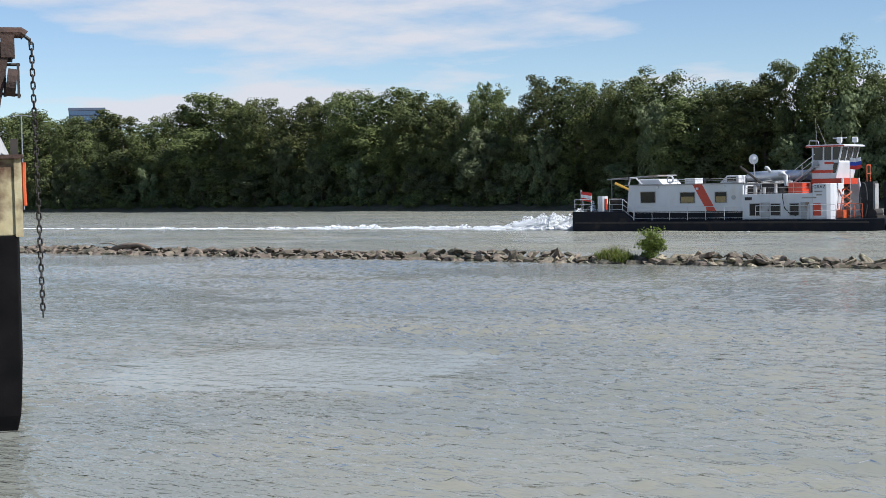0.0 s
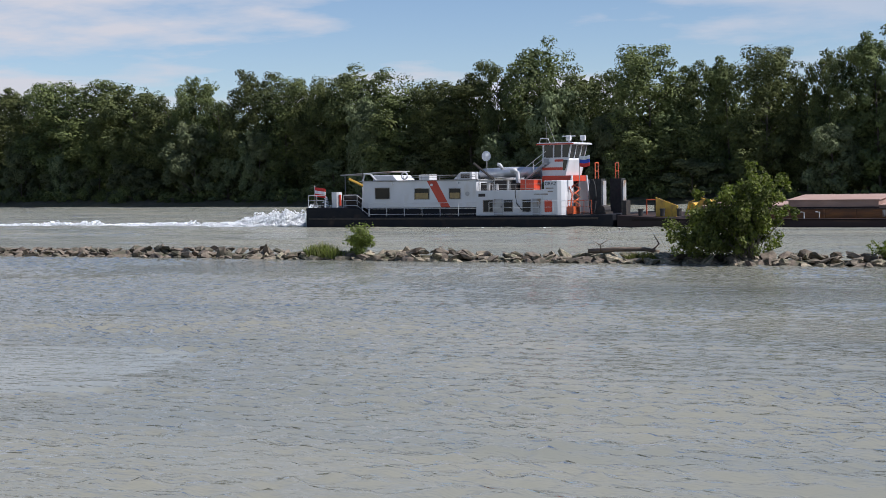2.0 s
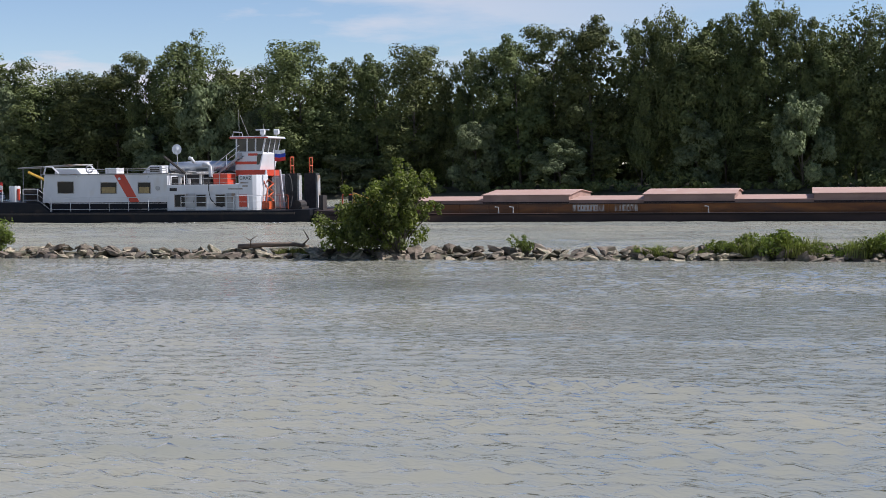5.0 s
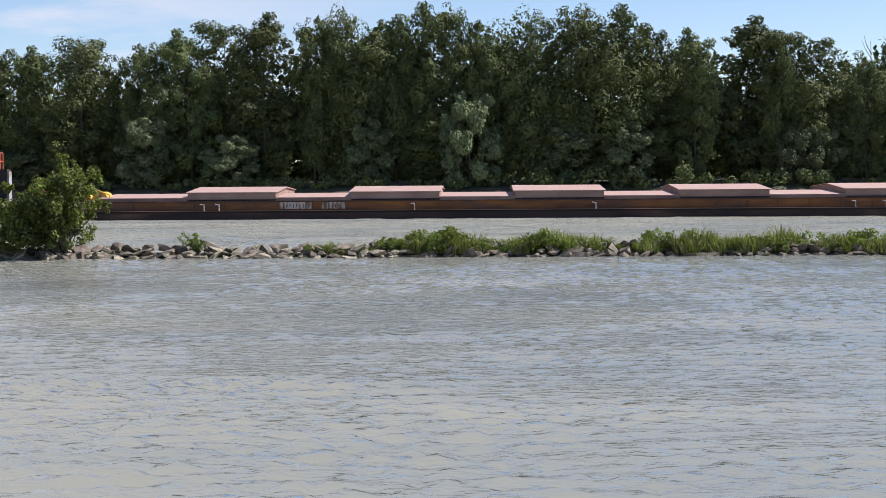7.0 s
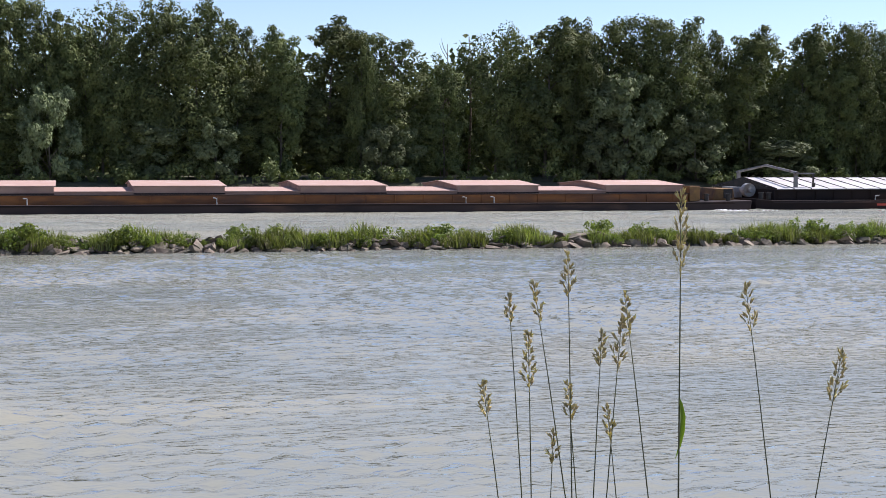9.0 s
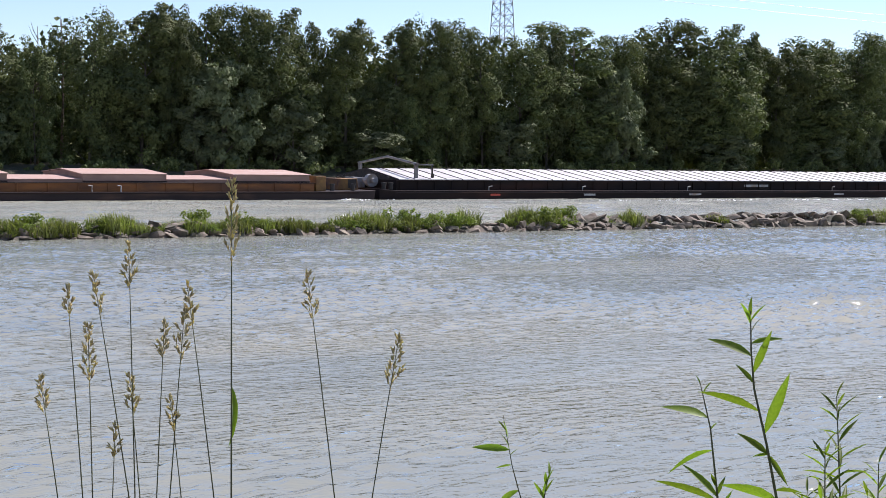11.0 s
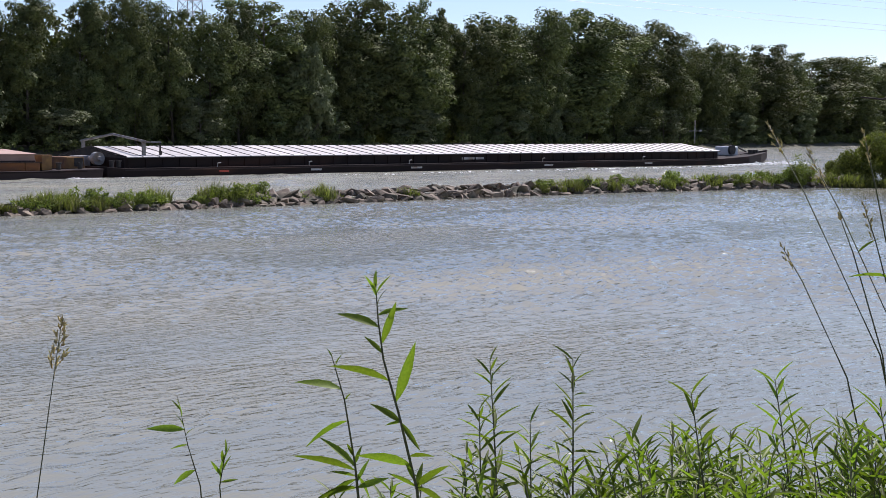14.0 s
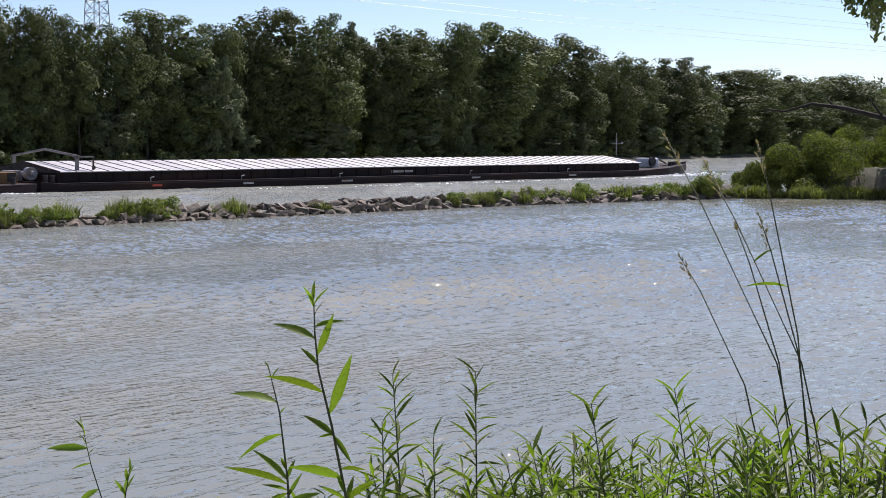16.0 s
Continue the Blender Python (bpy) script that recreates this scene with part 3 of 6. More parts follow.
def plant_far_wood():
    rng = np.random.default_rng(5)
    poplars = [make_tree(10 + i, 20.0, w, "poplar") for i, w in enumerate((4.4, 5.0, 3.6, 5.4, 4.7, 4.0, 5.2, 4.2))]
    willows = [make_tree(40 + i, 10.0, w, "willow") for i, w in enumerate((4.2, 3.6, 4.8, 3.9))]
    labels = ("tall dark green poplar in the riverside wood", "broad dark green poplar at the far bank", "slender dark poplar standing in the wood", "wide leafy poplar with an open top",
              "dark green poplar with a ragged crown", "narrow dark green poplar among others", "full dark green poplar above the water", "dark poplar with a domed leafy crown")
    wlabels = ("round grey-green willow at the water's edge", "grey-green willow leaning over the river", "broad silvery willow on the far bank", "low round willow below the poplars")
    tops = WOOD_UPSTREAM + WOOD_MIDDLE + WOOD_PYLON + WOOD_BEND
    hx, hz = [p[0] for p in tops], [p[1] for p in tops]

    def put(kind, x, off, top, wide):
        i = int(rng.integers(len(kind)))
        src, half = kind[i]
        sx = max(wide, 0.22 * top) / (2 * half)
        ob = copy_thing(src, pose(x, along(FAR_SHORE, x) + off, 0.9, 0, 0, rng.uniform(-45, 45)))
        ob.scale = (sx * (1 if rng.random() < 0.5 else -1), sx, (top - 0.9) / (20.0 if kind is poplars else 10.0))
        tagged(ob, (labels if kind is poplars else wlabels)[i], "tree", "wood on the far bank" if kind is poplars else "willows on the far bank")

    for x, z, w in tops:
        put(poplars, x, rng.uniform(6, 9), z, w * (1.95 if x > 125 else 1.7))
    x = -420.0
    while x < 640:
        top = float(np.interp(x, hx, hz))
        put(poplars, x + rng.uniform(-3, 3), rng.uniform(6, 12), top * rng.uniform(0.45, 0.80 if x < -30 else 0.88), rng.uniform(5.5, 9.5) * top / 20)
        x += 7.0 if -160 < x < 330 else 11.0
    for x, z, w in PALE_WILLOWS:
        put(willows, x, 3.5, z, w)
    x = -420.0
    while x < 620:
        put(willows, x + rng.uniform(-5, 5), rng.uniform(3.0, 6), rng.uniform(6, 15) if x < -60 else rng.uniform(4.5, 9.5), rng.uniform(5.5, 9.5))
        x += rng.uniform(6, 14) if x < -60 else rng.uniform(14, 34)
    # the depth of the wood behind the first rows, and the scrub along the water
    backs, scrub = [], []
    for x in np.arange(-440, 720, 4.5):
        top, y = float(np.interp(x, hx, hz)), along(FAR_SHORE, x)
        for k in range(2):
            cx, cy, hh = x + rng.uniform(-3, 3), y + rng.uniform(15, 32), top * (rng.uniform(0.66, 0.87) if x < -30 else rng.uniform(0.76, 0.95))
            lobes = [(cx + rng.uniform(-3, 3), cy + rng.uniform(-2, 2), hh * q - 1.8, rng.uniform(2.2, 3.6), 1.1) for q in (0.06, 0.2, 0.35, 0.5, 0.65, 0.8, 0.9, 1.0)]
            p, n = crown_points(rng, lobes, 620)
            backs.append(leaf_cards(rng, p, n, 0.5))
        p, n = crown_points(rng, [(x, y + 33, 3.0, 4.0, 1.0), (x + 2, y + 35, 8.0, 4.0, 1.0)], 110)
        backs.append(leaf_cards(rng, p, n, 1.9))
        for k in range(2):
            cx, cy, hh = x + rng.uniform(-3, 3), y + rng.uniform(1.0, 4.0), rng.uniform(1.0, 3.2)
            lobes = [(cx + rng.uniform(-2, 2), cy + rng.uniform(-0.6, 0.6), 0.6 + hh * rng.uniform(0.15, 0.75), hh * rng.uniform(0.25, 0.45), 0.8) for q in range(4)]
            p, n = crown_points(rng, lobes, 260)
            scrub.append(leaf_cards(rng, p, n, 0.2))
    tagged(part("wood", card_mesh("wood", np.concatenate(backs), LEAF_POPLAR), None), "dense dark green poplar wood behind the bank", "wood", kind="stuff")
    tagged(part("scrub", card_mesh("scrub", np.concatenate(scrub), LEAF_POPLAR), None), "dark green scrub along the far waterline", "scrub", kind="stuff")
    for p, half in poplars + willows:
        for o in (*p.children_recursive, p):
            bpy.data.objects.remove(o)


plant_far_wood()


# ---- the stone groyne ----
GROYNE_Y = 55.9


def stone_mesh(rng):
    """A quarried block: a squashed ball cut by flat faces."""
    d = rng.normal(size=(14, 3))
    d /= np.linalg.norm(d, axis=1)[:, None]
    bm = bmesh.new()
    for p in d * rng.uniform(0.75, 1.1, (14, 1)):
        bm.verts.new(p)
    hull = bmesh.ops.convex_hull(bm, input=bm.verts)
    bmesh.ops.delete(bm, geom=[g for g in set(hull["geom_interior"] + hull["geom_unused"]) if isinstance(g, bmesh.types.BMVert)], context="VERTS")
    me = bpy.data.meshes.new("stone")
    bm.to_mesh(me)
    bm.free()
    me.materials.append(STONE)
    return me


def groyne_y(x):
    """The groyne's line, which bends towards the near bank at its end."""
    k = min(1.0, max(0.0, (x - 56) / 27.0))
    return GROYNE_Y - 4.2 * k * k


def groyne_top(x):
    return 0.36 + 0.16 * noise.noise((x * 0.22, 7.7, 0)) + (0.12 if x > 40 else 0.0)


def build_groyne():
    rng = np.random.default_rng(21)
    core = Shape()
    xs = list(np.arange(-130, 86, 1.0))
    for x in xs:
        t = groyne_top(x) * 0.55
        for y, z in ((-2.2, -1.2), (-0.75, 0.02), (-0.2, t), (0.7, t), (1.3, 0.0), (2.6, -1.2)):
            core.v.append((x, groyne_y(x) + y + 0.12 * noise.noise((x, y, 2)), z))
    for i in range(len(xs) - 1):
        for k in range(5):
            a = 6 * i + k
            core.f.append((a, a + 6, a + 7, a + 1))
    groyne = tagged(part("groyne", core, EARTH), "low riprap groyne of rough grey-brown stones in the river", "groyne", kind="structure")
    kinds = [stone_mesh(rng) for _ in range(14)]
    rest_v, rest_f, made = [], [], 0
    x = -125.0
    while x < 84.5:
        for row, (dy, k) in enumerate(((-0.85, 0.15), (-0.55, 0.55), (-0.1, 1.0), (0.45, 0.95))):
            if row == 3 and rng.random() < 0.5:
                continue
            size = rng.uniform(0.16, 0.36) * (1.25 if rng.random() < 0.15 else 1.0) * (1.25 if x > 40 else 1.0)
            px, py = x + rng.uniform(-0.25, 0.25), groyne_y(x) + dy + rng.uniform(-0.12, 0.12)
            pz = groyne_top(px) * k - size * 0.05
            me = kinds[int(rng.integers(14))]
            m = Matrix.LocRotScale((px, py, pz), Euler((rng.normal(0, 0.3), rng.normal(0, 0.3), rng.uniform(0, 6.28))), (size * rng.uniform(1.0, 1.8), size * rng.uniform(0.8, 1.3), size * (rng.uniform(0.4, 0.75) if x < 40 else rng.uniform(0.5, 0.85))))
            if -40 < x < -2 and row < 3 and made < 300 and rng.random() < 0.8:
                st = part("stone", me, None, groyne)
                st.matrix_basis = m
                made += 1
            else:
                n = len(rest_v)
                rest_v += [tuple(m @ v.co) for v in me.vertices]
                rest_f += [tuple(n + i for i in p.vertices) for p in me.polygons]
        x += 0.40
    sh = Shape()
    sh.v, sh.f = rest_v, rest_f
    tagged(part("riprap", sh, STONE, groyne), kind="stuff")


build_groyne()


def blade_verts(rng, n, spread, height, width, lean=0.35):
    """Bent grass blades: two quads each, ending in a narrow tip."""
    v, f = [], []
    for i in range(n):
        a, r = rng.uniform(0, 6.28), spread * math.sqrt(rng.random())
        x, y = r * math.cos(a) * 1.0, r * math.sin(a) * 0.8
        h, d = height * rng.uniform(0.5, 1.1) * (1 - 0.35 * r / spread), rng.uniform(0, 6.28)
        le = lean * h * rng.uniform(0.2, 1.2)
        dx, dy = math.cos(d) * le + 0.10 * h, math.sin(d) * le
        w = width * rng.uniform(0.6, 1.2)
        sx, sy = -math.sin(d) * w, math.cos(d) * w
        k = len(v)
        v += [(x - sx, y - sy, 0), (x + sx, y + sy, 0), (x + dx * 0.35 - sx, y + dy * 0.35 - sy, h * 0.6), (x + dx * 0.35 + sx, y + dy * 0.35 + sy, h * 0.6), (x + dx, y + dy, h * rng.uniform(0.85, 1.0))]
        f += [(k, k + 1, k + 3, k + 2), (k + 2, k + 3, k + 4)]
    return v, f


def make_grass(seed, n, spread, height, width):
    rng = np.random.default_rng(seed)
    sh = Shape()
    sh.add(*blade_verts(rng, n, spread, height, width, 0.62))
    return sh.mesh("grass_clump", GRASS)


def plant_groyne():
    rng = np.random.default_rng(33)
    kinds = [make_grass(50 + i, 300, 0.75, 0.88, 0.017) for i in range(6)]
    leafy = []
    for i in range(4):
        r = np.random.default_rng(70 + i)
        lobes = [(r.uniform(-0.5, 0.5), r.uniform(-0.3, 0.3), r.uniform(0.15, 0.55), r.uniform(0.2, 0.38), 0.9) for _ in range(6)]
        p, n = crown_points(r, lobes, 560)
        leafy.append(card_mesh("weed_clump", leaf_cards(r, p, n, 0.05), LEAF_BUSH))

    def tuft(x, dy, size, weed=False):
        src = leafy if weed else kinds
        ob = part("weed_clump" if weed else "grass_clump", src[int(rng.integers(len(src)))], None)
        ob.matrix_basis = pose(x, groyne_y(x) + dy, groyne_top(x) * 0.4, 0, 0, 360 * rng.random())
        ob.scale = (size * rng.uniform(0.9, 1.3), size, size * rng.uniform(0.75, 1.25))
        tagged(ob, "leafy green weeds growing between groyne stones" if weed else "clump of long green grass on the groyne", "weeds" if weed else "grass", "plants on the groyne", "stuff" if weed else "")

    bare = ((34.6, 36.2), (40.5, 42.2), (44.5, 58.0))
    x = -6.5
    while x < 84:
        if not any(a < x < b for a, b in bare):
            dens = 0.55 + 0.45 * noise.noise((x * 0.3, 1.3, 0))
            size = (0.68 + 0.55 * dens * rng.random() + 0.25 * dens) * (1.0 if x > -4 else 0.6) * (0.85 if x > 58 else 1.0)
            gap = noise.noise((x * 0.55, 4.4, 0))
            if gap > (-0.75 if x < 38 else -0.52):
                size *= (0.75 + 0.9 * max(0.0, gap + 0.15)) * math.exp(rng.normal(0, 0.22))
                size = min(size, 0.98)
                tuft(x, rng.uniform(-0.55, -0.15), size, rng.random() < 0.65)
                tuft(x + 0.2, rng.uniform(0.0, 0.6), size * 1.2, rng.random() < 0.5)
        x += 0.62
    for x, size in ((-1.6, 1.15), (-0.9, 1.3), (-0.2, 1.0), (43.0, 0.9), (43.6, 1.1), (49.0, 0.7)):
        tuft(x, -0.3, size, x < 0)
    for x in (-36.3, -35.9, -35.5, -35.1):
        tuft(x, -0.4, 0.85)
    for x in (-20.9, -20.4, -19.9):
        tuft(x, -0.3, 0.5)


plant_groyne()


def make_bush(name, at, height, width, seed, count, leaf, label, lean=0.0, stems=7, fill=0, skirt=0.1):
    """A many-stemmed bush: bent stems with leaf sprays along their outer halves."""
    rng = np.random.default_rng(seed)
    bush = thing(name, at, label, "bush" if height < 2.5 else "tree")
    wood, cen, nor = Shape(), [], []
    for i in range(stems):
        a, out = rng.uniform(0, 6.28), width * rng.uniform(0.25, 1.0)
        top = height * rng.uniform(0.55, 1.0) * (1 - 0.35 * out / width)
        end = Vector((math.cos(a) * out + lean * top, math.sin(a) * out * 0.6, top))
        mid = Vector((end.x * 0.35 + lean * top * 0.2, end.y * 0.35, top * 0.55))
        wood.tube([(0.12 * math.cos(a), 0.12 * math.sin(a), -0.2), mid, end], 0.012 * height, 5, 0.004)
        for j in range(5):
            k = 0.25 + 0.75 * (j + rng.random()) / 5
            p0 = mid.lerp(end, (k - 0.5) * 2) if k > 0.5 else Vector((0, 0, skirt)).lerp(mid, k * 2)
            tw = Vector(rng.normal(size=3)) * width * 0.26
            tw.z = abs(tw.z) * 0.8
            wood.tube([p0, p0 + tw], 0.008, 3, 0.003)
            m = max(4, count // (stems * 5))
            kk = rng.random(m)[:, None]
            pts = np.array(p0) + np.array(tw) * kk * 1.25 + rng.normal(size=(m, 3)) * width * 0.085
            cen.append(pts); nor.append(rng.normal(size=(m, 3)) + np.array((0, 0, 0.6)))
    if fill:
        lobes = [(width * rng.uniform(-0.75, 0.75), width * rng.uniform(-0.4, 0.4), height * rng.uniform(0.12, 0.6), width * rng.uniform(0.14, 0.28), 0.9) for _ in range(13)]
        pts, dirs = crown_points(rng, [l for l in lobes if abs(l[0]) / width + 0.6 * l[2] / height < 0.95], fill)
        cen.append(pts); nor.append(dirs)
    c, n = np.concatenate(cen), np.concatenate(nor)
    c[:, 2] = np.maximum(c[:, 2], 0.05)
    part("branches", wood, BARK, bush, smooth=True)
    part("leaves", card_mesh("leaves", leaf_cards(rng, c, n / np.linalg.norm(n, axis=1)[:, None], leaf, 0.2), LEAF_BUSH), None, bush)
    return bush


def build_groyne_willow():
    """A young willow whose stems lean from one foot: clumps of leaves (x, z, radius) on boughs, wisps at the top."""
    rng = np.random.default_rng(4)
    tree = thing("willow_tree", (-16.09, GROYNE_Y - 0.2, 0.1), "young leafy willow tree growing on the groyne", "tree")
    clumps = ((-2.23, 1.36, 0.87), (-1.46, 1.94, 0.78), (-0.68, 2.43, 0.74), (0.29, 3.14, 0.62), (0.87, 2.68, 0.58), (-0.29, 1.55, 0.97), (-1.46, 0.74, 0.87), (0.48, 1.78, 0.74), (1.07, 2.04, 0.35), (1.77, 2.02, 0.25), (-2.43, 0.81, 0.62), (0.33, 0.97, 0.58), (-2.19, 2.68, 0.31), (-0.87, 0.62, 0.81), (0.10, 2.33, 0.78), (-1.75, 1.26, 0.78), (1.36, 3.10, 0.23), (0.00, 3.65, 0.27))
    cen, nor = [], []
    for x, z, r in clumps:
        for y in ((rng.uniform(-0.9, -0.2), rng.uniform(0.2, 0.9)) if r > 0.5 else (rng.uniform(-0.4, 0.4),)):
            end = Vector((x, y, z + r * 0.5))
            part("branch", Shape().tube([(0.15 * rng.normal(), 0.1 * rng.normal(), -0.2), (x * 0.30, y * 0.3, z * 0.45), (x * 0.75, y * 0.8, z * 0.85), end], 0.035, 5, 0.006), BARK, tree, smooth=True)
            subs = [(x + rng.normal(0, r * 0.5), y + rng.normal(0, r * 0.5), max(0.12, z + rng.normal(0, r * 0.45)), r * rng.uniform(0.25, 0.5), rng.uniform(0.7, 1.1)) for _ in range(9)]
            p, n = crown_points(rng, subs, int(560 * (r / 0.6) ** 1.7) + 50, 0.7)
            cen.append(p); nor.append(n + np.array((0, 0, 0.3)))
    c, n = np.concatenate(cen), np.concatenate(nor)
    c[:, 2] = np.maximum(c[:, 2], 0.05)
    part("leaves", card_mesh("leaves", leaf_cards(rng, c, n, 0.068, 0.2, 0.6), LEAF_BUSH), None, tree)


build_groyne_willow()
make_bush("willow_bush", (-33.9, GROYNE_Y - 0.3, 0.1), 1.75, 0.95, 9, 2600, 0.045, "small green willow bush between the stones", 0.0, 9, 2400)
make_bush("willow_bush", (-10.8, GROYNE_Y - 0.3, 0.1), 1.35, 0.5, 12, 900, 0.042, "thin leaning willow shoot on the groyne", -0.55, 6)
make_bush("willow_bush", (79.5, groyne_y(79.5) - 0.4, 0.1), 2.0, 1.4, 15, 2600, 0.05, "rounded green bush at the groyne's landward end", 0.0, 9, 2800)


def build_driftwood():
    log = thing("driftwood_log", (-21.4, GROYNE_Y - 0.1, 0.50), "weathered brown log stranded on the groyne", "driftwood")
    part("trunk", Shape().tube([(-1.6, 0.1, -0.02), (-0.4, 0, 0.08), (0.9, -0.05, 0.10), (1.5, 0, 0.0)], 0.115, 9, 0.07), DRIFTWOOD, log, smooth=True)
    part("branch", Shape().tube([(1.2, 0, 0.05), (1.5, 0, 0.32), (1.28, 0, 0.70)], 0.06, 6, 0.02), DRIFTWOOD, log, smooth=True)
    part("branch", Shape().tube([(-1.0, -0.1, 0.0), (-0.9, -0.3, 0.3), (-0.6, -0.2, 0.5)], 0.035, 5, 0.01), DRIFTWOOD, log, smooth=True)
    part("branch", Shape().tube([(-0.9, -0.3, 0.25), (-1.25, -0.3, 0.45)], 0.025, 5, 0.008), DRIFTWOOD, log, smooth=True)
    log = thing("driftwood_log", (-70.5, GROYNE_Y - 0.2, 0.45), "brown half-rotten log lying on the stones", "driftwood")
    part("trunk", Shape().tube([(-1.9, 0, -0.15), (-0.8, 0, 0.10), (0.6, 0, 0.16), (1.6, 0, -0.02)], 0.20, 9, 0.12), DRIFTWOOD, log, smooth=True)
    part("branch", Shape().tube([(-1.2, 0, 0.05), (-2.2, -0.1, 0.28), (-3.2, -0.1, 0.2)], 0.05, 5, 0.015), DRIFTWOOD, log, smooth=True)


build_driftwood()


# ---- the convoy: a pusher and two barges ----
SIDE = 94.75                       # near side of the convoy
START, SPEED = -65.0, 1.14        # stern of the pusher at the beginning, metres a second
VESSELS = []


def vessel(name, s, label, category):
    ob = thing(name, (START + s, SIDE, 0), label, category)
    ob["s"] = float(s)
    VESSELS.append((ob, s))
    return ob


def rail(parent, points, height=1.0, mat=None, wires=2, r=0.022, step=1.6):
    """A guard rail along points on the deck: posts, a top tube and lower wires."""
    top = Shape()
    for a, b in zip(points[:-1], points[1:]):
        top.rod(Vector(a) + Vector((0, 0, height)), Vector(b) + Vector((0, 0, height)), r, 5)
    bar = part("railing", top, mat or WHITE, parent)
    post = Shape().rod((0, 0, 0), (0, 0, height), r, 5).mesh("post", mat or WHITE)
    for a, b in zip(points[:-1], points[1:]):
        a, b = Vector(a), Vector(b)
        n = max(1, round((b - a).length / step))
        for i in range(n + 1):
            if i or a == Vector(points[0]):
                part("post", post, None, bar).location = a.lerp(b, i / n)
        for k in range(1, wires + 1):
            z = Vector((0, 0, height * (1 - 0.42 * k)))
            part("wire", Shape().rod(a + z, b + z, r * 0.7, 5), mat or WHITE, bar)
    return bar


def window(parent, x0, z0, x1, z1, y, curtain=False, frame_mat=None):
    """A window in a wall that faces -y: a proud frame and a dark pane set back in it."""
    fr = Shape()
    b = 0.05
    for q in ((x0 - b, z0 - b, x1 + b, z0), (x0 - b, z1, x1 + b, z1 + b), (x0 - b, z0, x0, z1), (x1, z0, x1 + b, z1)):
        fr.box(q[0], y - 0.035, q[1], q[2], y + 0.03, q[3])
    win = part("window", fr, frame_mat or GREY, parent)
    part("pane", Shape().box(x0, y - 0.012, z0, x1, y + 0.02, z1), GLASS, win)
    if curtain:
        part("curtain", Shape().box(x0 + 0.05, y - 0.016, z0 + 0.02, x1 - 0.08, y - 0.013, z0 + (z1 - z0) * 0.6), CURTAIN, win, "ochre curtain behind the pane")
    return win


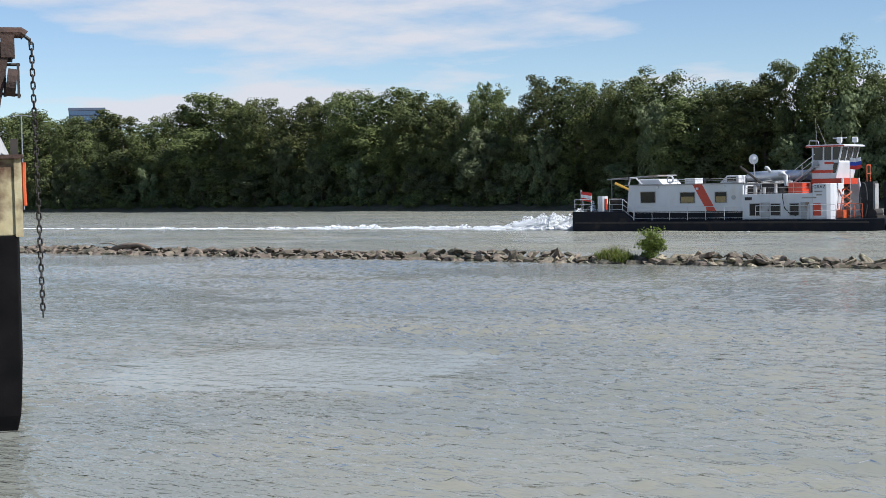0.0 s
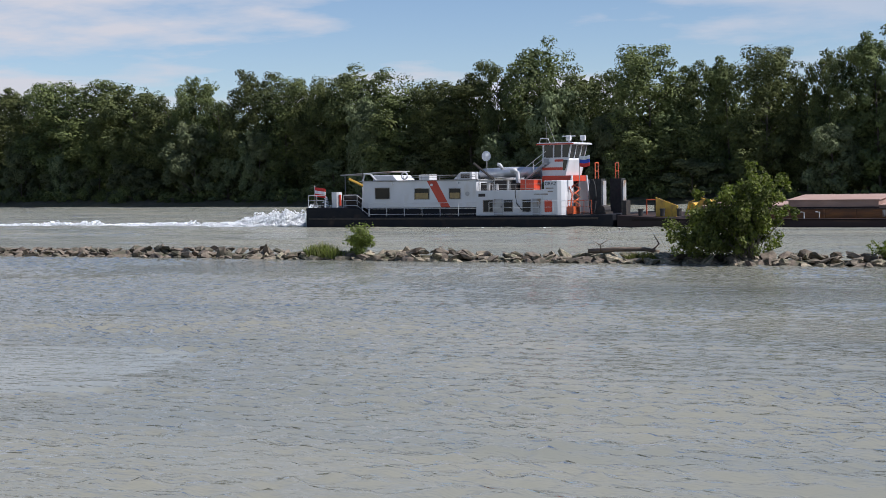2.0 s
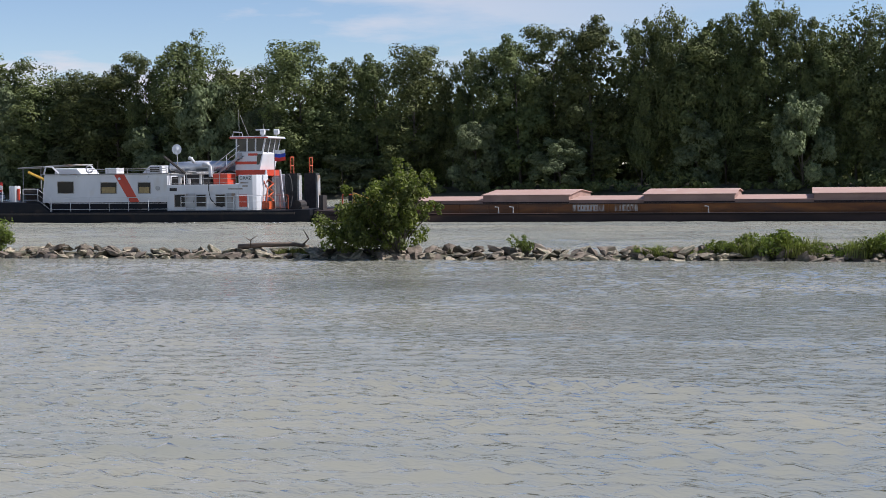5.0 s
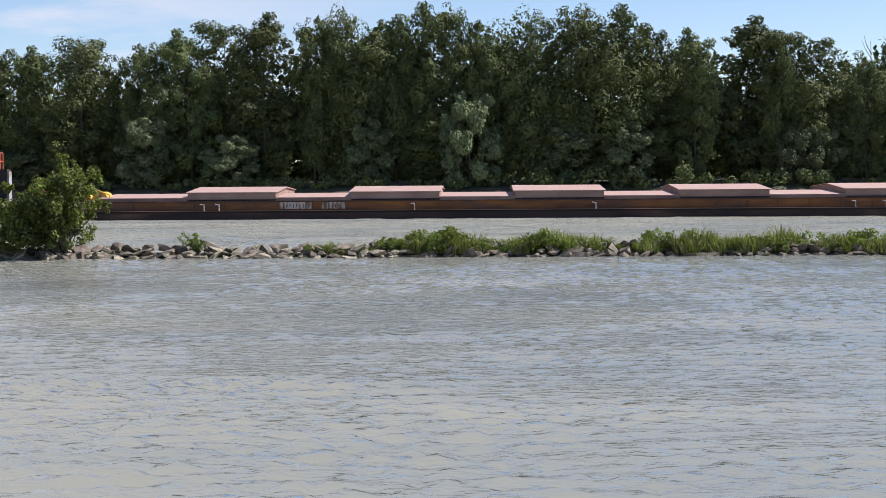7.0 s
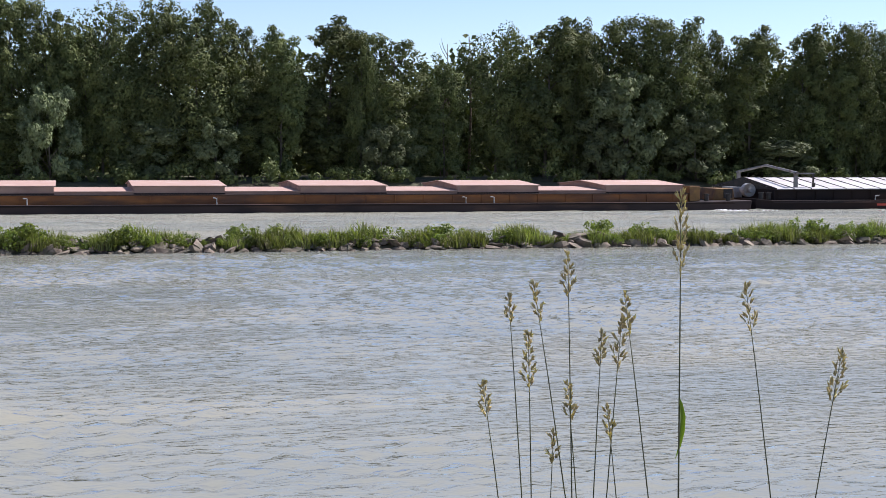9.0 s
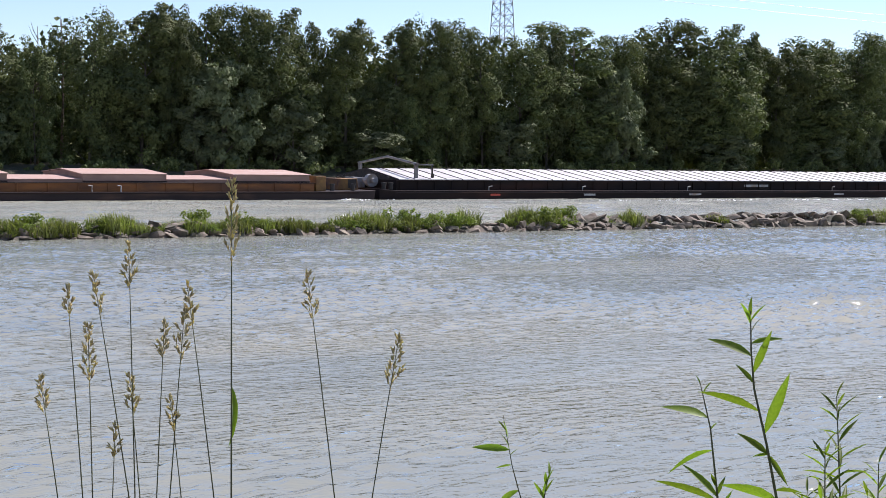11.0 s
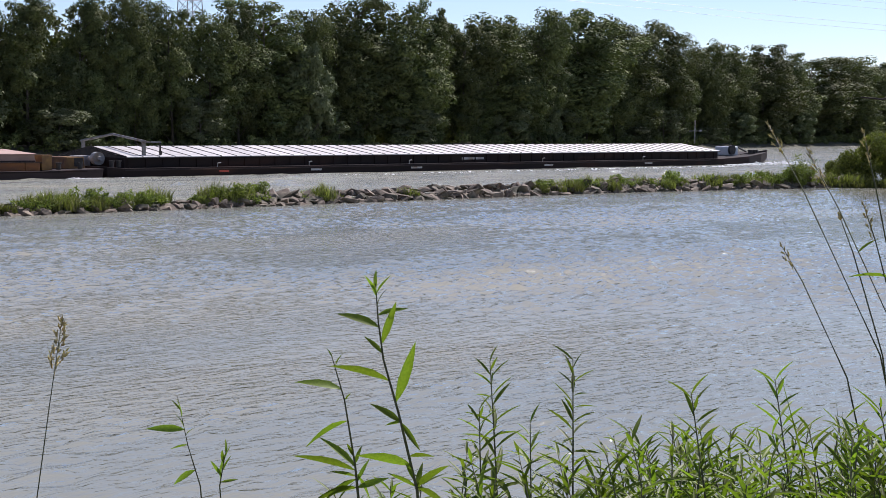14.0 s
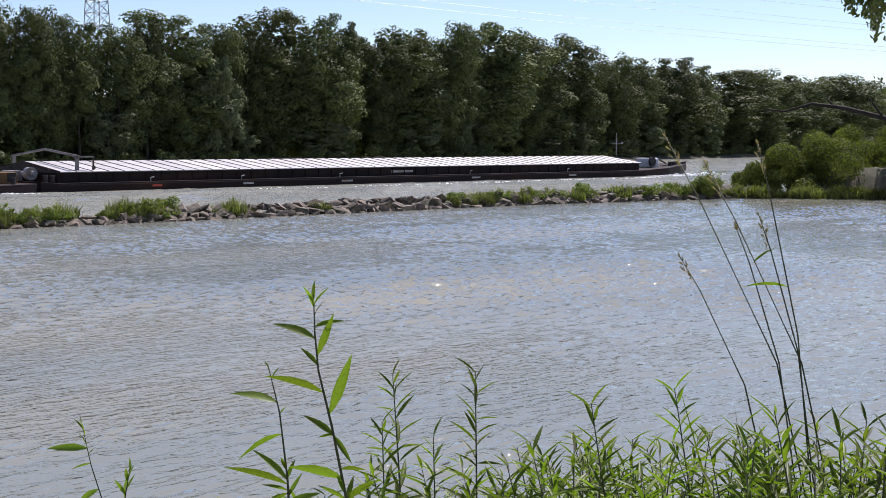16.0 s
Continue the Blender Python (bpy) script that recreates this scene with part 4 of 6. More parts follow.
def build_pusher():
    p = vessel("push_boat", 0, "white push boat with a black hull and red stripes", "boat")
    # hull with a raised stern
    hull = Shape().prism([(0.25, -1.0), (24.8, -1.0), (25.6, 0.2), (25.6, 0.95), (22.0, 0.86), (5.6, 0.84), (4.8, 1.52), (0.0, 1.56), (0.0, 0.2)], 0.0, 9.0)
    part("hull", hull, NAVY, p, bevel=0.05)
    part("rubbing_strake", Shape().box(0.3, -0.09, 0.62, 24.5, 0.02, 0.76), DARK, p)
    part("deckhouse_base", Shape().box(5.3, 0.55, 0.84, 14.7, 8.4, 1.50), NAVY, p)
    part("aft_deckhouse", Shape().prism([(4.75, 1.50), (14.72, 1.50), (14.72, 3.52), (4.95, 3.52)], 0.5, 8.5), WHITE, p, bevel=0.05)
    part("forward_deckhouse", Shape().box(14.72, 0.35, 0.88, 20.2, 8.6, 2.72), WHITE, p, bevel=0.04)
    for y0, y1 in ((0.35, 2.3), (8.6, 6.65)):
        d = 1 if y1 > y0 else -1
        ring = [[(20.2, y0, z), (21.25, y0, z), (21.5, y0 + 0.13 * d, z), (21.65, y0 + 0.4 * d, z), (21.68, y0 + 0.75 * d, z), (21.68, y1, z), (20.2, y1, z)][::d] for z in (0.88, 3.38)]
        part("bow_block", Shape().loft(ring), WHITE, p, bevel=0.03)
    part("roof_edge", Shape().box(4.7, 0.4, 3.52, 14.85, 8.6, 3.58), GREY, p)
    part("stripe", Shape().prism([(11.75, 1.52), (12.5, 1.52), (11.35, 3.51), (10.55, 3.51)], 0.494, 0.52), RED, p, "slanted red stripe")
    window(p, 6.05, 2.2, 7.3, 3.0, 0.5)
    window(p, 9.5, 2.15, 10.72, 2.92, 0.5, True)
    window(p, 12.45, 2.15, 13.38, 2.9, 0.5, True)
    for x0, x1 in ((15.35, 16.1), (17.0, 17.7), (18.5, 19.15)):
        window(p, x0, 1.18, x1, 2.0, 0.35)
    for x0, x1 in ((16.2, 16.9), (19.3, 19.95)):
        d = part("door", Shape().box(x0, 0.31, 0.92, x1, 0.36, 2.1), GREY, p, "grey steel door")
        part("handle", Shape().box(x1 - 0.12, 0.27, 1.45, x1 - 0.07, 0.312, 1.6), DARK, d)
    part("locker_door", Shape().box(20.25, 0.31, 1.14, 20.82, 0.36, 2.0), RED, p, "red locker door")
    part("vent", Shape().box(14.95, 0.32, 2.28, 15.5, 0.36, 2.5), DARK, p)
    part("porthole", Shape().tube([(13.95, 0.46, 2.5), (13.95, 0.52, 2.5)], 0.17, 14), GREY, p)
    for x, z in ((7.55, 3.35), (13.2, 3.3), (11.0, 3.2)):
        part("deck_lamp", Shape().tube([(x, 0.34, z), (x, 0.5, z)], 0.09, 8), WHITE, p)
    # writing on the bow block
    def text(words, x, z, size):
        cu = bpy.data.curves.new("lettering", "FONT")
        cu.body, cu.size, cu.extrude = words, size, 0.004
        ob = new("lettering", cu)
        ob.data.materials.append(LETTER)
        ob.parent = p
        ob.matrix_basis = pose(x, 0.343, z, 90, 0, 0)
    text("GRAZ", 20.28, 3.05, 0.34)
    bars = Shape()
    for x0, x1, z in ((20.35, 20.95, 2.78), (20.5, 20.9, 2.55), (19.4, 20.5, 2.36)):
        bars.box(x0, 0.338, z, x1, 0.352, z + 0.10)
    part("lettering_bars", bars, GREY, p)
    # rails
    rail(p, [(5.7, 0.12, 0.86), (14.9, 0.12, 0.86)])
    rail(p, [(15.9, 0.12, 0.88), (19.9, 0.12, 0.88)])
    rail(p, [(20.0, 0.12, 0.88), (22.0, 0.12, 0.88)], 1.05, step=1.0)
    rail(p, [(0.15, 0.15, 1.56), (1.7, 0.15, 1.56)], 0.95, step=0.8)
    rail(p, [(3.4, 0.15, 1.56), (4.6, 0.15, 1.56), (5.6, 0.12, 0.86)], 0.95, step=0.8)
    rail(p, [(15.0, 0.4, 2.72), (20.0, 0.4, 2.72)], 0.75, GREY, step=1.25)
    rail(p, [(8.5, 0.6, 3.58), (14.6, 0.6, 3.58)], 0.32, GREY, wires=1, step=1.5)
    rail(p, [(0.1, 8.8, 1.56), (4.6, 8.8, 1.56)], 0.95)
    # stern deck
    part("capstan", Shape().tube([(2.3, 0.9, 1.56), (2.3, 0.9, 2.55), (2.3, 0.9, 2.75)], 0.40, 12), WHITE, p, "white ventilator", smooth=False)
    part("ventilator_band", Shape().tube([(2.68, 0.75, 1.7), (2.68, 0.75, 2.55)], 0.11, 8), RED, p)
    part("winch", Shape().box(2.9, 1.4, 1.56, 4.3, 2.6, 2.2).tube([(3.0, 1.2, 2.3), (4.2, 1.2, 2.3)], 0.28, 10), DARK, p)
    part("bollard", Shape().tube([(1.2, 0.5, 1.56), (1.2, 0.5, 1.95)], 0.12, 8), DARK, p)
    cn = part("crane_arm", Shape().tube([(3.1, 1.5, 3.75), (4.7, 1.5, 3.05)], 0.10, 6), YELLOW, p, "yellow crane jib")
    part("crane_post", Shape().tube([(4.55, 1.5, 1.56), (4.55, 1.5, 3.3)], 0.12, 8), DARK, p)
    part("canopy", Shape().prism([(2.6, 4.02), (7.4, 4.24), (7.4, 4.32), (2.6, 4.10)], 3.2, 6.0), GREY, p, bevel=0.02)
    for lo, hi in (((3.0, 3.3, 1.56), (3.0, 3.3, 4.1)), ((6.9, 3.3, 3.55), (6.9, 3.3, 4.25)), ((3.0, 5.9, 1.56), (3.0, 5.9, 4.1))):
        part("canopy_frame", Shape().rod(lo, hi, 0.04), GREY, p)
    part("skylight", Shape().prism([(5.9, 3.56), (8.1, 3.56), (7.7, 3.98), (5.95, 4.02)], 1.2, 4.0), WHITE, p, bevel=0.04)
    part("davit", Shape().tube([(4.7, 0.9, 3.6), (4.9, 0.9, 4.15), (5.4, 0.9, 4.1), (5.9, 0.9, 3.62)], 0.06, 6), WHITE, p)
    part("life_ring", Shape().tube([(8.35 + 0.26 * math.cos(a), 1.0, 3.92 + 0.26 * math.sin(a)) for a in np.linspace(0, 6.1, 14)], 0.06, 6), WHITE, p)
    part("roof_locker", Shape().box(9.6, 1.0, 3.56, 10.5, 2.2, 3.98), WHITE, p, bevel=0.03)
    part("roof_cabin", Shape().prism([(12.9, 3.56), (14.5, 3.56), (14.5, 4.12), (13.5, 4.12)], 1.6, 4.5), WHITE, p, bevel=0.04)
    part("roof_cabin_window", Shape().box(13.55, 1.57, 3.68, 14.3, 1.6, 4.0), GLASS, p)
    part("aerial", Shape().rod((9.0, 1.0, 3.56), (9.0, 1.0, 4.5), 0.02).rod((4.0, 2.0, 3.5), (4.0, 2.0, 4.4), 0.02), DARK, p)
    part("aft_mast", Shape().rod((0.5, 0.52, 1.56), (0.5, 0.52, 3.3), 0.03), GREY, p)
    # flag at the stern: red, white, red
    fl = part("stern_flag", Shape().box(0.42, 4.45, 2.55, 0.46, 4.52, 3.2), GREY, p)
    for k, m in enumerate((CLOTH_RED, CLOTH_WHITE, CLOTH_RED)):
        z = 3.12 - 0.19 * k
        part("flag_band", Shape().prism([(0.46, z - 0.19), (0.85, z - 0.24), (1.3, z - 0.29), (1.3, z - 0.10), (0.85, z - 0.05), (0.46, z)], 4.47, 4.50), m, fl)
    fl.location, fl.scale = (0.0, -5.3, -0.75), (1.15, 1.3, 1.25)
    # machinery well
    part("exhaust_casing", Shape().tube([(15.0, 3.0, 3.95), (17.4, 3.0, 4.05), (19.2, 3.0, 4.02)], 0.40, 14), SILVER, p, "silver exhaust casing", smooth=True)
    part("exhaust_casing", Shape().tube([(15.3, 5.0, 3.95), (19.5, 5.0, 4.05)], 0.40, 14), SILVER, p, "silver exhaust casing", smooth=True)
    for x in (15.1, 18.7):
        part("casing_support", Shape().box(x, 2.7, 2.72, x + 0.3, 5.3, 3.7), DARK, p)
    part("exhaust_bend", Shape().tube([(17.6, 2.4, 4.15), (18.0, 2.2, 4.2), (18.25, 2.0, 4.0), (18.3, 2.0, 3.4), (18.3, 2.0, 2.75)], 0.15, 10), WHITE, p, smooth=True)
    part("cowl", Shape().tube([(16.9, 2.5, 4.3), (16.7, 2.5, 4.6), (16.5, 2.5, 4.65)], 0.13, 8), WHITE, p, smooth=True)
    part("boom", Shape().tube([(14.3, 0.9, 4.75), (15.9, 0.9, 3.55)], 0.09, 6), DARK, p)
    part("machinery", Shape().box(16.3, 1.3, 2.72, 17.4, 3.6, 3.45).box(15.3, 1.2, 2.72, 15.9, 2.0, 3.3).box(17.7, 1.4, 2.72, 18.2, 2.6, 3.25), DARK, p)
    part("machinery_cabinet", Shape().box(18.5, 1.5, 2.72, 19.6, 3.0, 3.5), RED, p, "red machinery cabinet", bevel=0.03)
    for x, r, z in ((15.5, 0.14, 3.35), (17.1, 0.10, 3.5), (16.2, 0.12, 3.2)):
        part("pump", Shape().tube([(x, 0.9, 2.75), (x, 0.9, z)], r, 8), GREY, p)
    part("hose", Shape().tube([(17.9, 0.45, 3.1), (17.95, 0.28, 2.4), (18.1, 0.26, 1.7), (18.5, 0.26, 1.3), (19.0, 0.26, 1.15)], 0.035, 6), RUBBER, p)
    part("dish_mast", Shape().rod((15.6, 2.5, 3.9), (15.6, 2.5, 5.1), 0.035), GREY, p)
    dish = [[(15.6 + r * math.cos(a), 2.42 - 0.3 * (0.38 - r) ** 2 * 3, 5.28 + r * math.sin(a)) for a in np.linspace(0, 2 * math.pi, 20, endpoint=False)] for r in (0.38, 0.25, 0.06)]
    part("satellite_dish", Shape().loft(dish), CLOTH_WHITE, p, "round white dish aerial")
    # stair up to the wheelhouse
    st = part("stair", Shape().prism([(18.9, 3.3), (19.1, 3.3), (21.0, 4.75), (20.8, 4.75)], 2.3, 2.36).prism([(18.9, 3.3), (19.1, 3.3), (21.0, 4.75), (20.8, 4.75)], 3.0, 3.06), GREY, p)
    for k in range(7):
        part("tread", Shape().box(19.05 + 0.27 * k, 2.36, 3.4 + 0.2 * k, 19.3 + 0.27 * k, 3.0, 3.43 + 0.2 * k), GREY, st)
    part("handrail", Shape().rod((18.9, 2.3, 4.1), (20.9, 2.3, 5.5), 0.025).rod((18.9, 2.3, 3.7), (20.9, 2.3, 5.1), 0.02).rod((18.9, 2.3, 3.3), (18.9, 2.3, 4.1), 0.025).rod((19.9, 2.3, 4.0), (19.9, 2.3, 4.8), 0.025), WHITE, st)
    # wheelhouse
    w = part("wheelhouse", Shape().prism([(20.75, 3.72), (23.35, 3.72), (23.75, 4.85), (23.55, 5.02), (20.75, 5.02)], 2.4, 6.6), WHITE, p, bevel=0.04)
    part("red_band", Shape().prism([(20.74, 4.12), (23.0, 4.12), (23.1, 4.32), (20.74, 4.32)], 2.393, 2.41), RED, w)
    part("red_band", Shape().prism([(22.15, 4.72), (23.1, 4.72), (23.15, 4.88), (22.15, 4.88)], 2.393, 2.41), RED, w)
    part("side_panel", Shape().box(20.95, 2.38, 4.5, 21.5, 2.41, 4.95), GREY, w)
    for x in (20.8, 21.95, 22.85):
        for y in (2.42, 6.45):
            part("window_post", Shape().prism([(x, 5.02), (x + 0.14, 5.02), (x + 0.18, 5.92), (x + 0.04, 5.92)], y, y + 0.13), WHITE, w)
    for y in (2.42, 3.8, 5.2, 6.46):
        part("window_post", Shape().prism([(23.55, 4.9), (23.7, 4.9), (24.05, 5.92), (23.9, 5.92)], y, y + 0.12), WHITE, w)
    for y in (2.47, 6.51):
        part("side_pane", Shape().prism([(20.94, 5.02), (23.6, 5.02), (23.92, 5.92), (20.98, 5.92)], y, y + 0.02), GLASS, w)
    part("front_pane", Shape().prism([(23.60, 4.95), (23.63, 4.95), (23.98, 5.92), (23.95, 5.92)], 2.54, 6.46), GLASS, w)
    part("rear_wall", Shape().box(20.76, 2.55, 5.02, 20.86, 6.45, 5.92), WHITE, w)
    lower = part("lower_pane", Shape().prism([(23.02, 4.1), (23.32, 4.1), (23.62, 4.82), (23.12, 4.82)], 2.386, 2.41), GLASS, w)
    part("wheelhouse_roof", Shape().prism([(20.3, 5.92), (24.4, 5.92), (24.45, 6.0), (24.2, 6.08), (20.4, 6.08)], 2.0, 7.0), WHITE, w, bevel=0.03)
    part("roof_fascia", Shape().prism([(20.32, 5.925), (24.44, 5.925), (24.44, 6.01), (20.32, 6.01)], 1.97, 2.0), RED, w)
    part("radar", Shape().box(22.5, 3.6, 6.5, 23.9, 3.8, 6.58).tube([(23.2, 3.7, 6.08), (23.2, 3.7, 6.5)], 0.12, 8), WHITE, w)
    part("searchlight", Shape().tube([(23.4, 2.7, 6.38), (23.85, 2.7, 6.38)], 0.2, 10).rod((23.6, 2.7, 6.08), (23.6, 2.7, 6.3), 0.05), WHITE, w)
    part("searchlight", Shape().tube([(23.7, 5.7, 6.42), (24.2, 5.7, 6.42)], 0.2, 10).rod((23.9, 5.7, 6.08), (23.9, 5.7, 6.3), 0.05), WHITE, w)
    part("roof_rail", Shape().tube([(20.5, 2.4, 6.08), (20.6, 2.4, 6.4), (21.5, 2.4, 6.36), (21.6, 2.4, 6.08)], 0.035, 6), WHITE, w)
    part("whip_aerial", Shape().rod((20.6, 4.0, 6.08), (20.5, 4.0, 8.0), 0.018), GREY, w)
    part("whip_aerial", Shape().rod((21.6, 4.0, 6.1), (20.7, 4.0, 7.6), 0.018), GREY, w)
    part("whip_aerial", Shape().rod((22.8, 5.0, 6.08), (22.8, 5.0, 7.0), 0.015), GREY, w)
    part("wheelhouse_trunk", Shape().box(20.8, 3.0, 3.30, 23.1, 6.0, 3.72), RED, p, "red wheelhouse base")
    part("wheelhouse_tower", Shape().box(21.81, 3.4, 0.88, 22.5, 5.6, 3.38), DARK, p)
    for k in range(4):
        part("tower_brace", Shape().rod((22.55, 3.5, 0.9 + 0.6 * k), (22.55, 5.5, 1.5 + 0.6 * k), 0.05).rod((22.55, 5.5, 0.9 + 0.6 * k), (22.55, 3.5, 1.5 + 0.6 * k), 0.05), ORANGE, p)
    for q in ([(22.3, 2.6, 1.0), (23.2, 3.2, 3.72)], [(23.45, 2.8, 1.0), (23.3, 3.1, 3.72)], [(23.45, 6.2, 1.0), (23.3, 5.9, 3.72)]):
        part("front_strut", Shape().tube(q, 0.10, 8), WHITE, p)
    part("foredeck_gear", Shape().tube([(22.3, 1.6, 1.0), (22.4, 1.8, 2.2), (22.9, 2.0, 3.0)], 0.07, 6).tube([(22.8, 1.2, 1.0), (22.7, 1.4, 2.0), (22.2, 1.5, 2.6)], 0.06, 6).box(22.4, 1.0, 0.95, 23.3, 2.2, 1.5).tube([(23.1, 1.0, 1.4), (23.1, 1.3, 2.4), (22.6, 1.5, 3.2)], 0.06, 6), ORANGE, p, "orange-red deck gear")
    rail(p, [(22.1, 0.3, 0.95), (23.9, 0.3, 0.95)], 1.0, ORANGE, step=0.6)
    part("fore_winch", Shape().tube([(24.3, 1.0, 1.25), (24.3, 2.2, 1.25)], 0.32, 10).box(23.9, 0.9, 0.95, 24.7, 2.3, 1.1), DARK, p)
    # push knees at the bow
    for y in (1.9, 5.9):
        k = part("push_knee", Shape().box(24.7, y, 0.4, 25.6, y + 0.8, 3.45), RUBBER, p, "tall push knee")
        part("fender_plate", Shape().box(25.6, y + 0.1, 0.5, 25.70, y + 0.7, 3.3), GREY, k)
        k.location.x = -1.6
        part("knee_frame", Shape().rod((25.1, y + 0.1, 3.4), (25.1, y + 0.1, 4.6), 0.045).rod((25.1, y + 0.7, 3.4), (25.1, y + 0.7, 4.6), 0.045).rod((25.1, y + 0.1, 4.6), (25.1, y + 0.7, 4.6), 0.045).rod((25.1, y + 0.1, 4.0), (25.1, y + 0.7, 4.0), 0.035), ORANGE, k)
    part("hose_coil", Shape().tube([(24.5 + 0.25 * math.cos(a), 0.7, 2.2 + 1.2 * math.sin(a)) for a in np.linspace(0, 6.0, 18)], 0.06, 6), RUBBER, p)
    # flag on the bow staff: white, blue, red
    ff = part("flagstaff", Shape().rod((24.2, 1.5, 0.95), (24.2, 1.5, 5.2), 0.03), GREY, p)
    for k, m in enumerate((CLOTH_WHITE, CLOTH_BLUE, CLOTH_RED)):
        z = 5.12 - 0.26 * k
        part("flag_band", Shape().prism([(24.22, z - 0.26), (24.6, z - 0.30), (25.0, z - 0.22), (25.0, z + 0.04), (24.6, z - 0.04), (24.22, z)], 1.48, 1.51), m, ff)


    aft = {"wheelhouse": 1.5, "wheelhouse_trunk": 1.9, "wheelhouse_tower": 1.8, "tower_brace": 1.7, "exhaust_casing": 1.1, "casing_support": 1.1, "exhaust_bend": 0.9, "cowl": 1.0, "satellite_dish": 1.0, "dish_mast": 1.0, "stair": 1.4,
           "canopy": 1.4, "canopy_frame": 1.4, "front_strut": 2.1, "foredeck_gear": 1.1, "flagstaff": 1.7, "hose_coil": 0.7, "roof_cabin": 0.7, "roof_cabin_window": 0.7, "machinery": 0.6, "machinery_cabinet": 0.7, "skylight": 0.5}
    w.scale, w.location = (0.72, 0.72, 1.03), (19.4 - 20.75 * 0.72 + 1.0, 3.0 - 2.4 * 0.72, -0.11)
    for o in p.children:
        o.location.x -= aft.get(o.name.split(".")[0], 0.0)


build_pusher()


def bollards(parent, spots, z, r=0.17):
    for x, y in spots:
        part("bollard", Shape().tube([(x, y, z), (x, y, z + 0.38), (x, y, z + 0.5)], r, 10).tube([(x, y, z + 0.44), (x, y, z + 0.52)], r * 1.25, 10), DARK, parent)


def build_hatch_barge():
    b = vessel("covered_barge", 25.85, "rusty brown cargo barge with pink raised hatch covers", "barge")
    o = -25.85
    hull = Shape().prism([(26.6 + o, -1.2), (101.0 + o, -1.2), (102.8 + o, 0.1), (102.9 + o, 0.72), (98.2 + o, 0.62), (31.2 + o, 0.62), (25.9 + o, 0.9), (25.9 + o, 0.1)], 0, 11.2)
    part("hull", hull, HULL_BROWN, b, bevel=0.05)
    part("rubbing_strake", Shape().box(27 + o, -0.06, 0.50, 101.5 + o, 0.02, 0.60), HULL_DARK, b)
    part("coaming", Shape().box(31.4 + o, 0.5, 0.62, 98.1 + o, 10.7, 1.22), RUST, b, "rust-streaked ochre hold coaming")
    part("coaming_edge", Shape().box(31.3 + o, 0.42, 1.20, 98.2 + o, 10.78, 1.26), RUST_DARK, b)
    for i in range(34):
        x = 32.0 + 2.03 * i + o
        if x + 0.1 < 98 + o:
            part("stiffener", Shape().box(x, 0.40, 0.62, x + 0.08, 0.5, 1.2), RUST, b)
    ridge = [(0.75, 1.26), (10.45, 1.26), (10.45, 1.44), (5.6, 1.62), (0.75, 1.44)]
    # shaded colour on hatch sides, sunlit colour on their roofs
    part("low_hatch_sides", Shape().prism_x(ridge, 31.7 + o, 97.9 + o), HATCH_SIDE_SHADED, b)
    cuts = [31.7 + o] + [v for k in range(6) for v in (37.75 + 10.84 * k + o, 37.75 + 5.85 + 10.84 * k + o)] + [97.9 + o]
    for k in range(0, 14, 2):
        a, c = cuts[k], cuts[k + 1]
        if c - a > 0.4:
            part("low_hatch_roof", Shape().prism_x([(0.7, 1.445), (5.6, 1.63), (10.5, 1.445), (10.5, 1.48), (5.6, 1.67), (0.7, 1.48)], a + 0.02, c - 0.02), HATCH_TOP_LIT, b)
    for k in range(6):
        a = 37.75 + 10.84 * k + o
        h = part("raised_hatch", Shape().prism_x([(0.70, 1.262), (10.5, 1.262), (10.5, 1.80), (5.6, 2.06), (0.70, 1.80)], a, a + 5.85), HATCH_SIDE_SHADED, b, bevel=0.02)
        part("hatch_roof", Shape().prism_x([(0.62, 1.80), (5.6, 2.07), (10.58, 1.80), (10.58, 1.84), (5.6, 2.12), (0.62, 1.84)], a - 0.12, a + 5.97), HATCH_TOP_LIT, h)
        part("hatch_rim", Shape().box(a - 0.02, 0.66, 1.27, a + 5.87, 0.70, 1.36), HULL_BROWN, h)
    # faded white name boards, unreadable
    nb = part("name_board", Shape().box(47.9 - 4.0 + o, 0.39, 0.72, 47.9 - 1.9 + o, 0.405, 1.16), material("flaked_white_paint", (0.42, 0.38, 0.33), (0.16, 0.085, 0.045), 0.8, scale=4, stretch=(1.6, 1, 0.25), contrast=(0.44, 0.58)), b, "flaked white name board")
    nb2 = part("name_board", Shape().box(47.9 - 1.2 + o, 0.39, 0.72, 47.9 + 0.3 + o, 0.405, 1.16), nb.data.materials[0], b, "flaked white name board")
    for t, x0, n in ((nb, 44.1, 7), (nb2, 46.9, 5)):
        bars = Shape()
        for i in range(n):
            bars.box(x0 + 0.22 * i + o, 0.386, 0.80 + 0.04 * (i % 3), x0 + 0.22 * i + 0.07 + o, 0.39, 1.06 - 0.03 * (i % 2))
        part("lettering_bars", bars, RUST, t, "worn rusty marks")
    for x in (38.9, 39.9, 52.8, 64.7, 81.6, 83.6):
        part("vent_pipe", Shape().tube([(x + o, 0.25, 0.62), (x + o, 0.25, 1.02), (x - 0.25 + o, 0.25, 1.05)], 0.05, 6), GREY, b)
    # aft deck: bollards and yellow winches
    bollards(b, [(27.4 + o, 0.7), (29.0 + o, 0.7), (30.2 + o, 0.7), (28.2 + o, 9.5)], 0.80)
    for y in (0.8, 7.4):
        part("knee_stop", Shape().box(26.0 + o, y, 0.8, 26.3 + o, y + 0.8, 1.9), DARK, b)
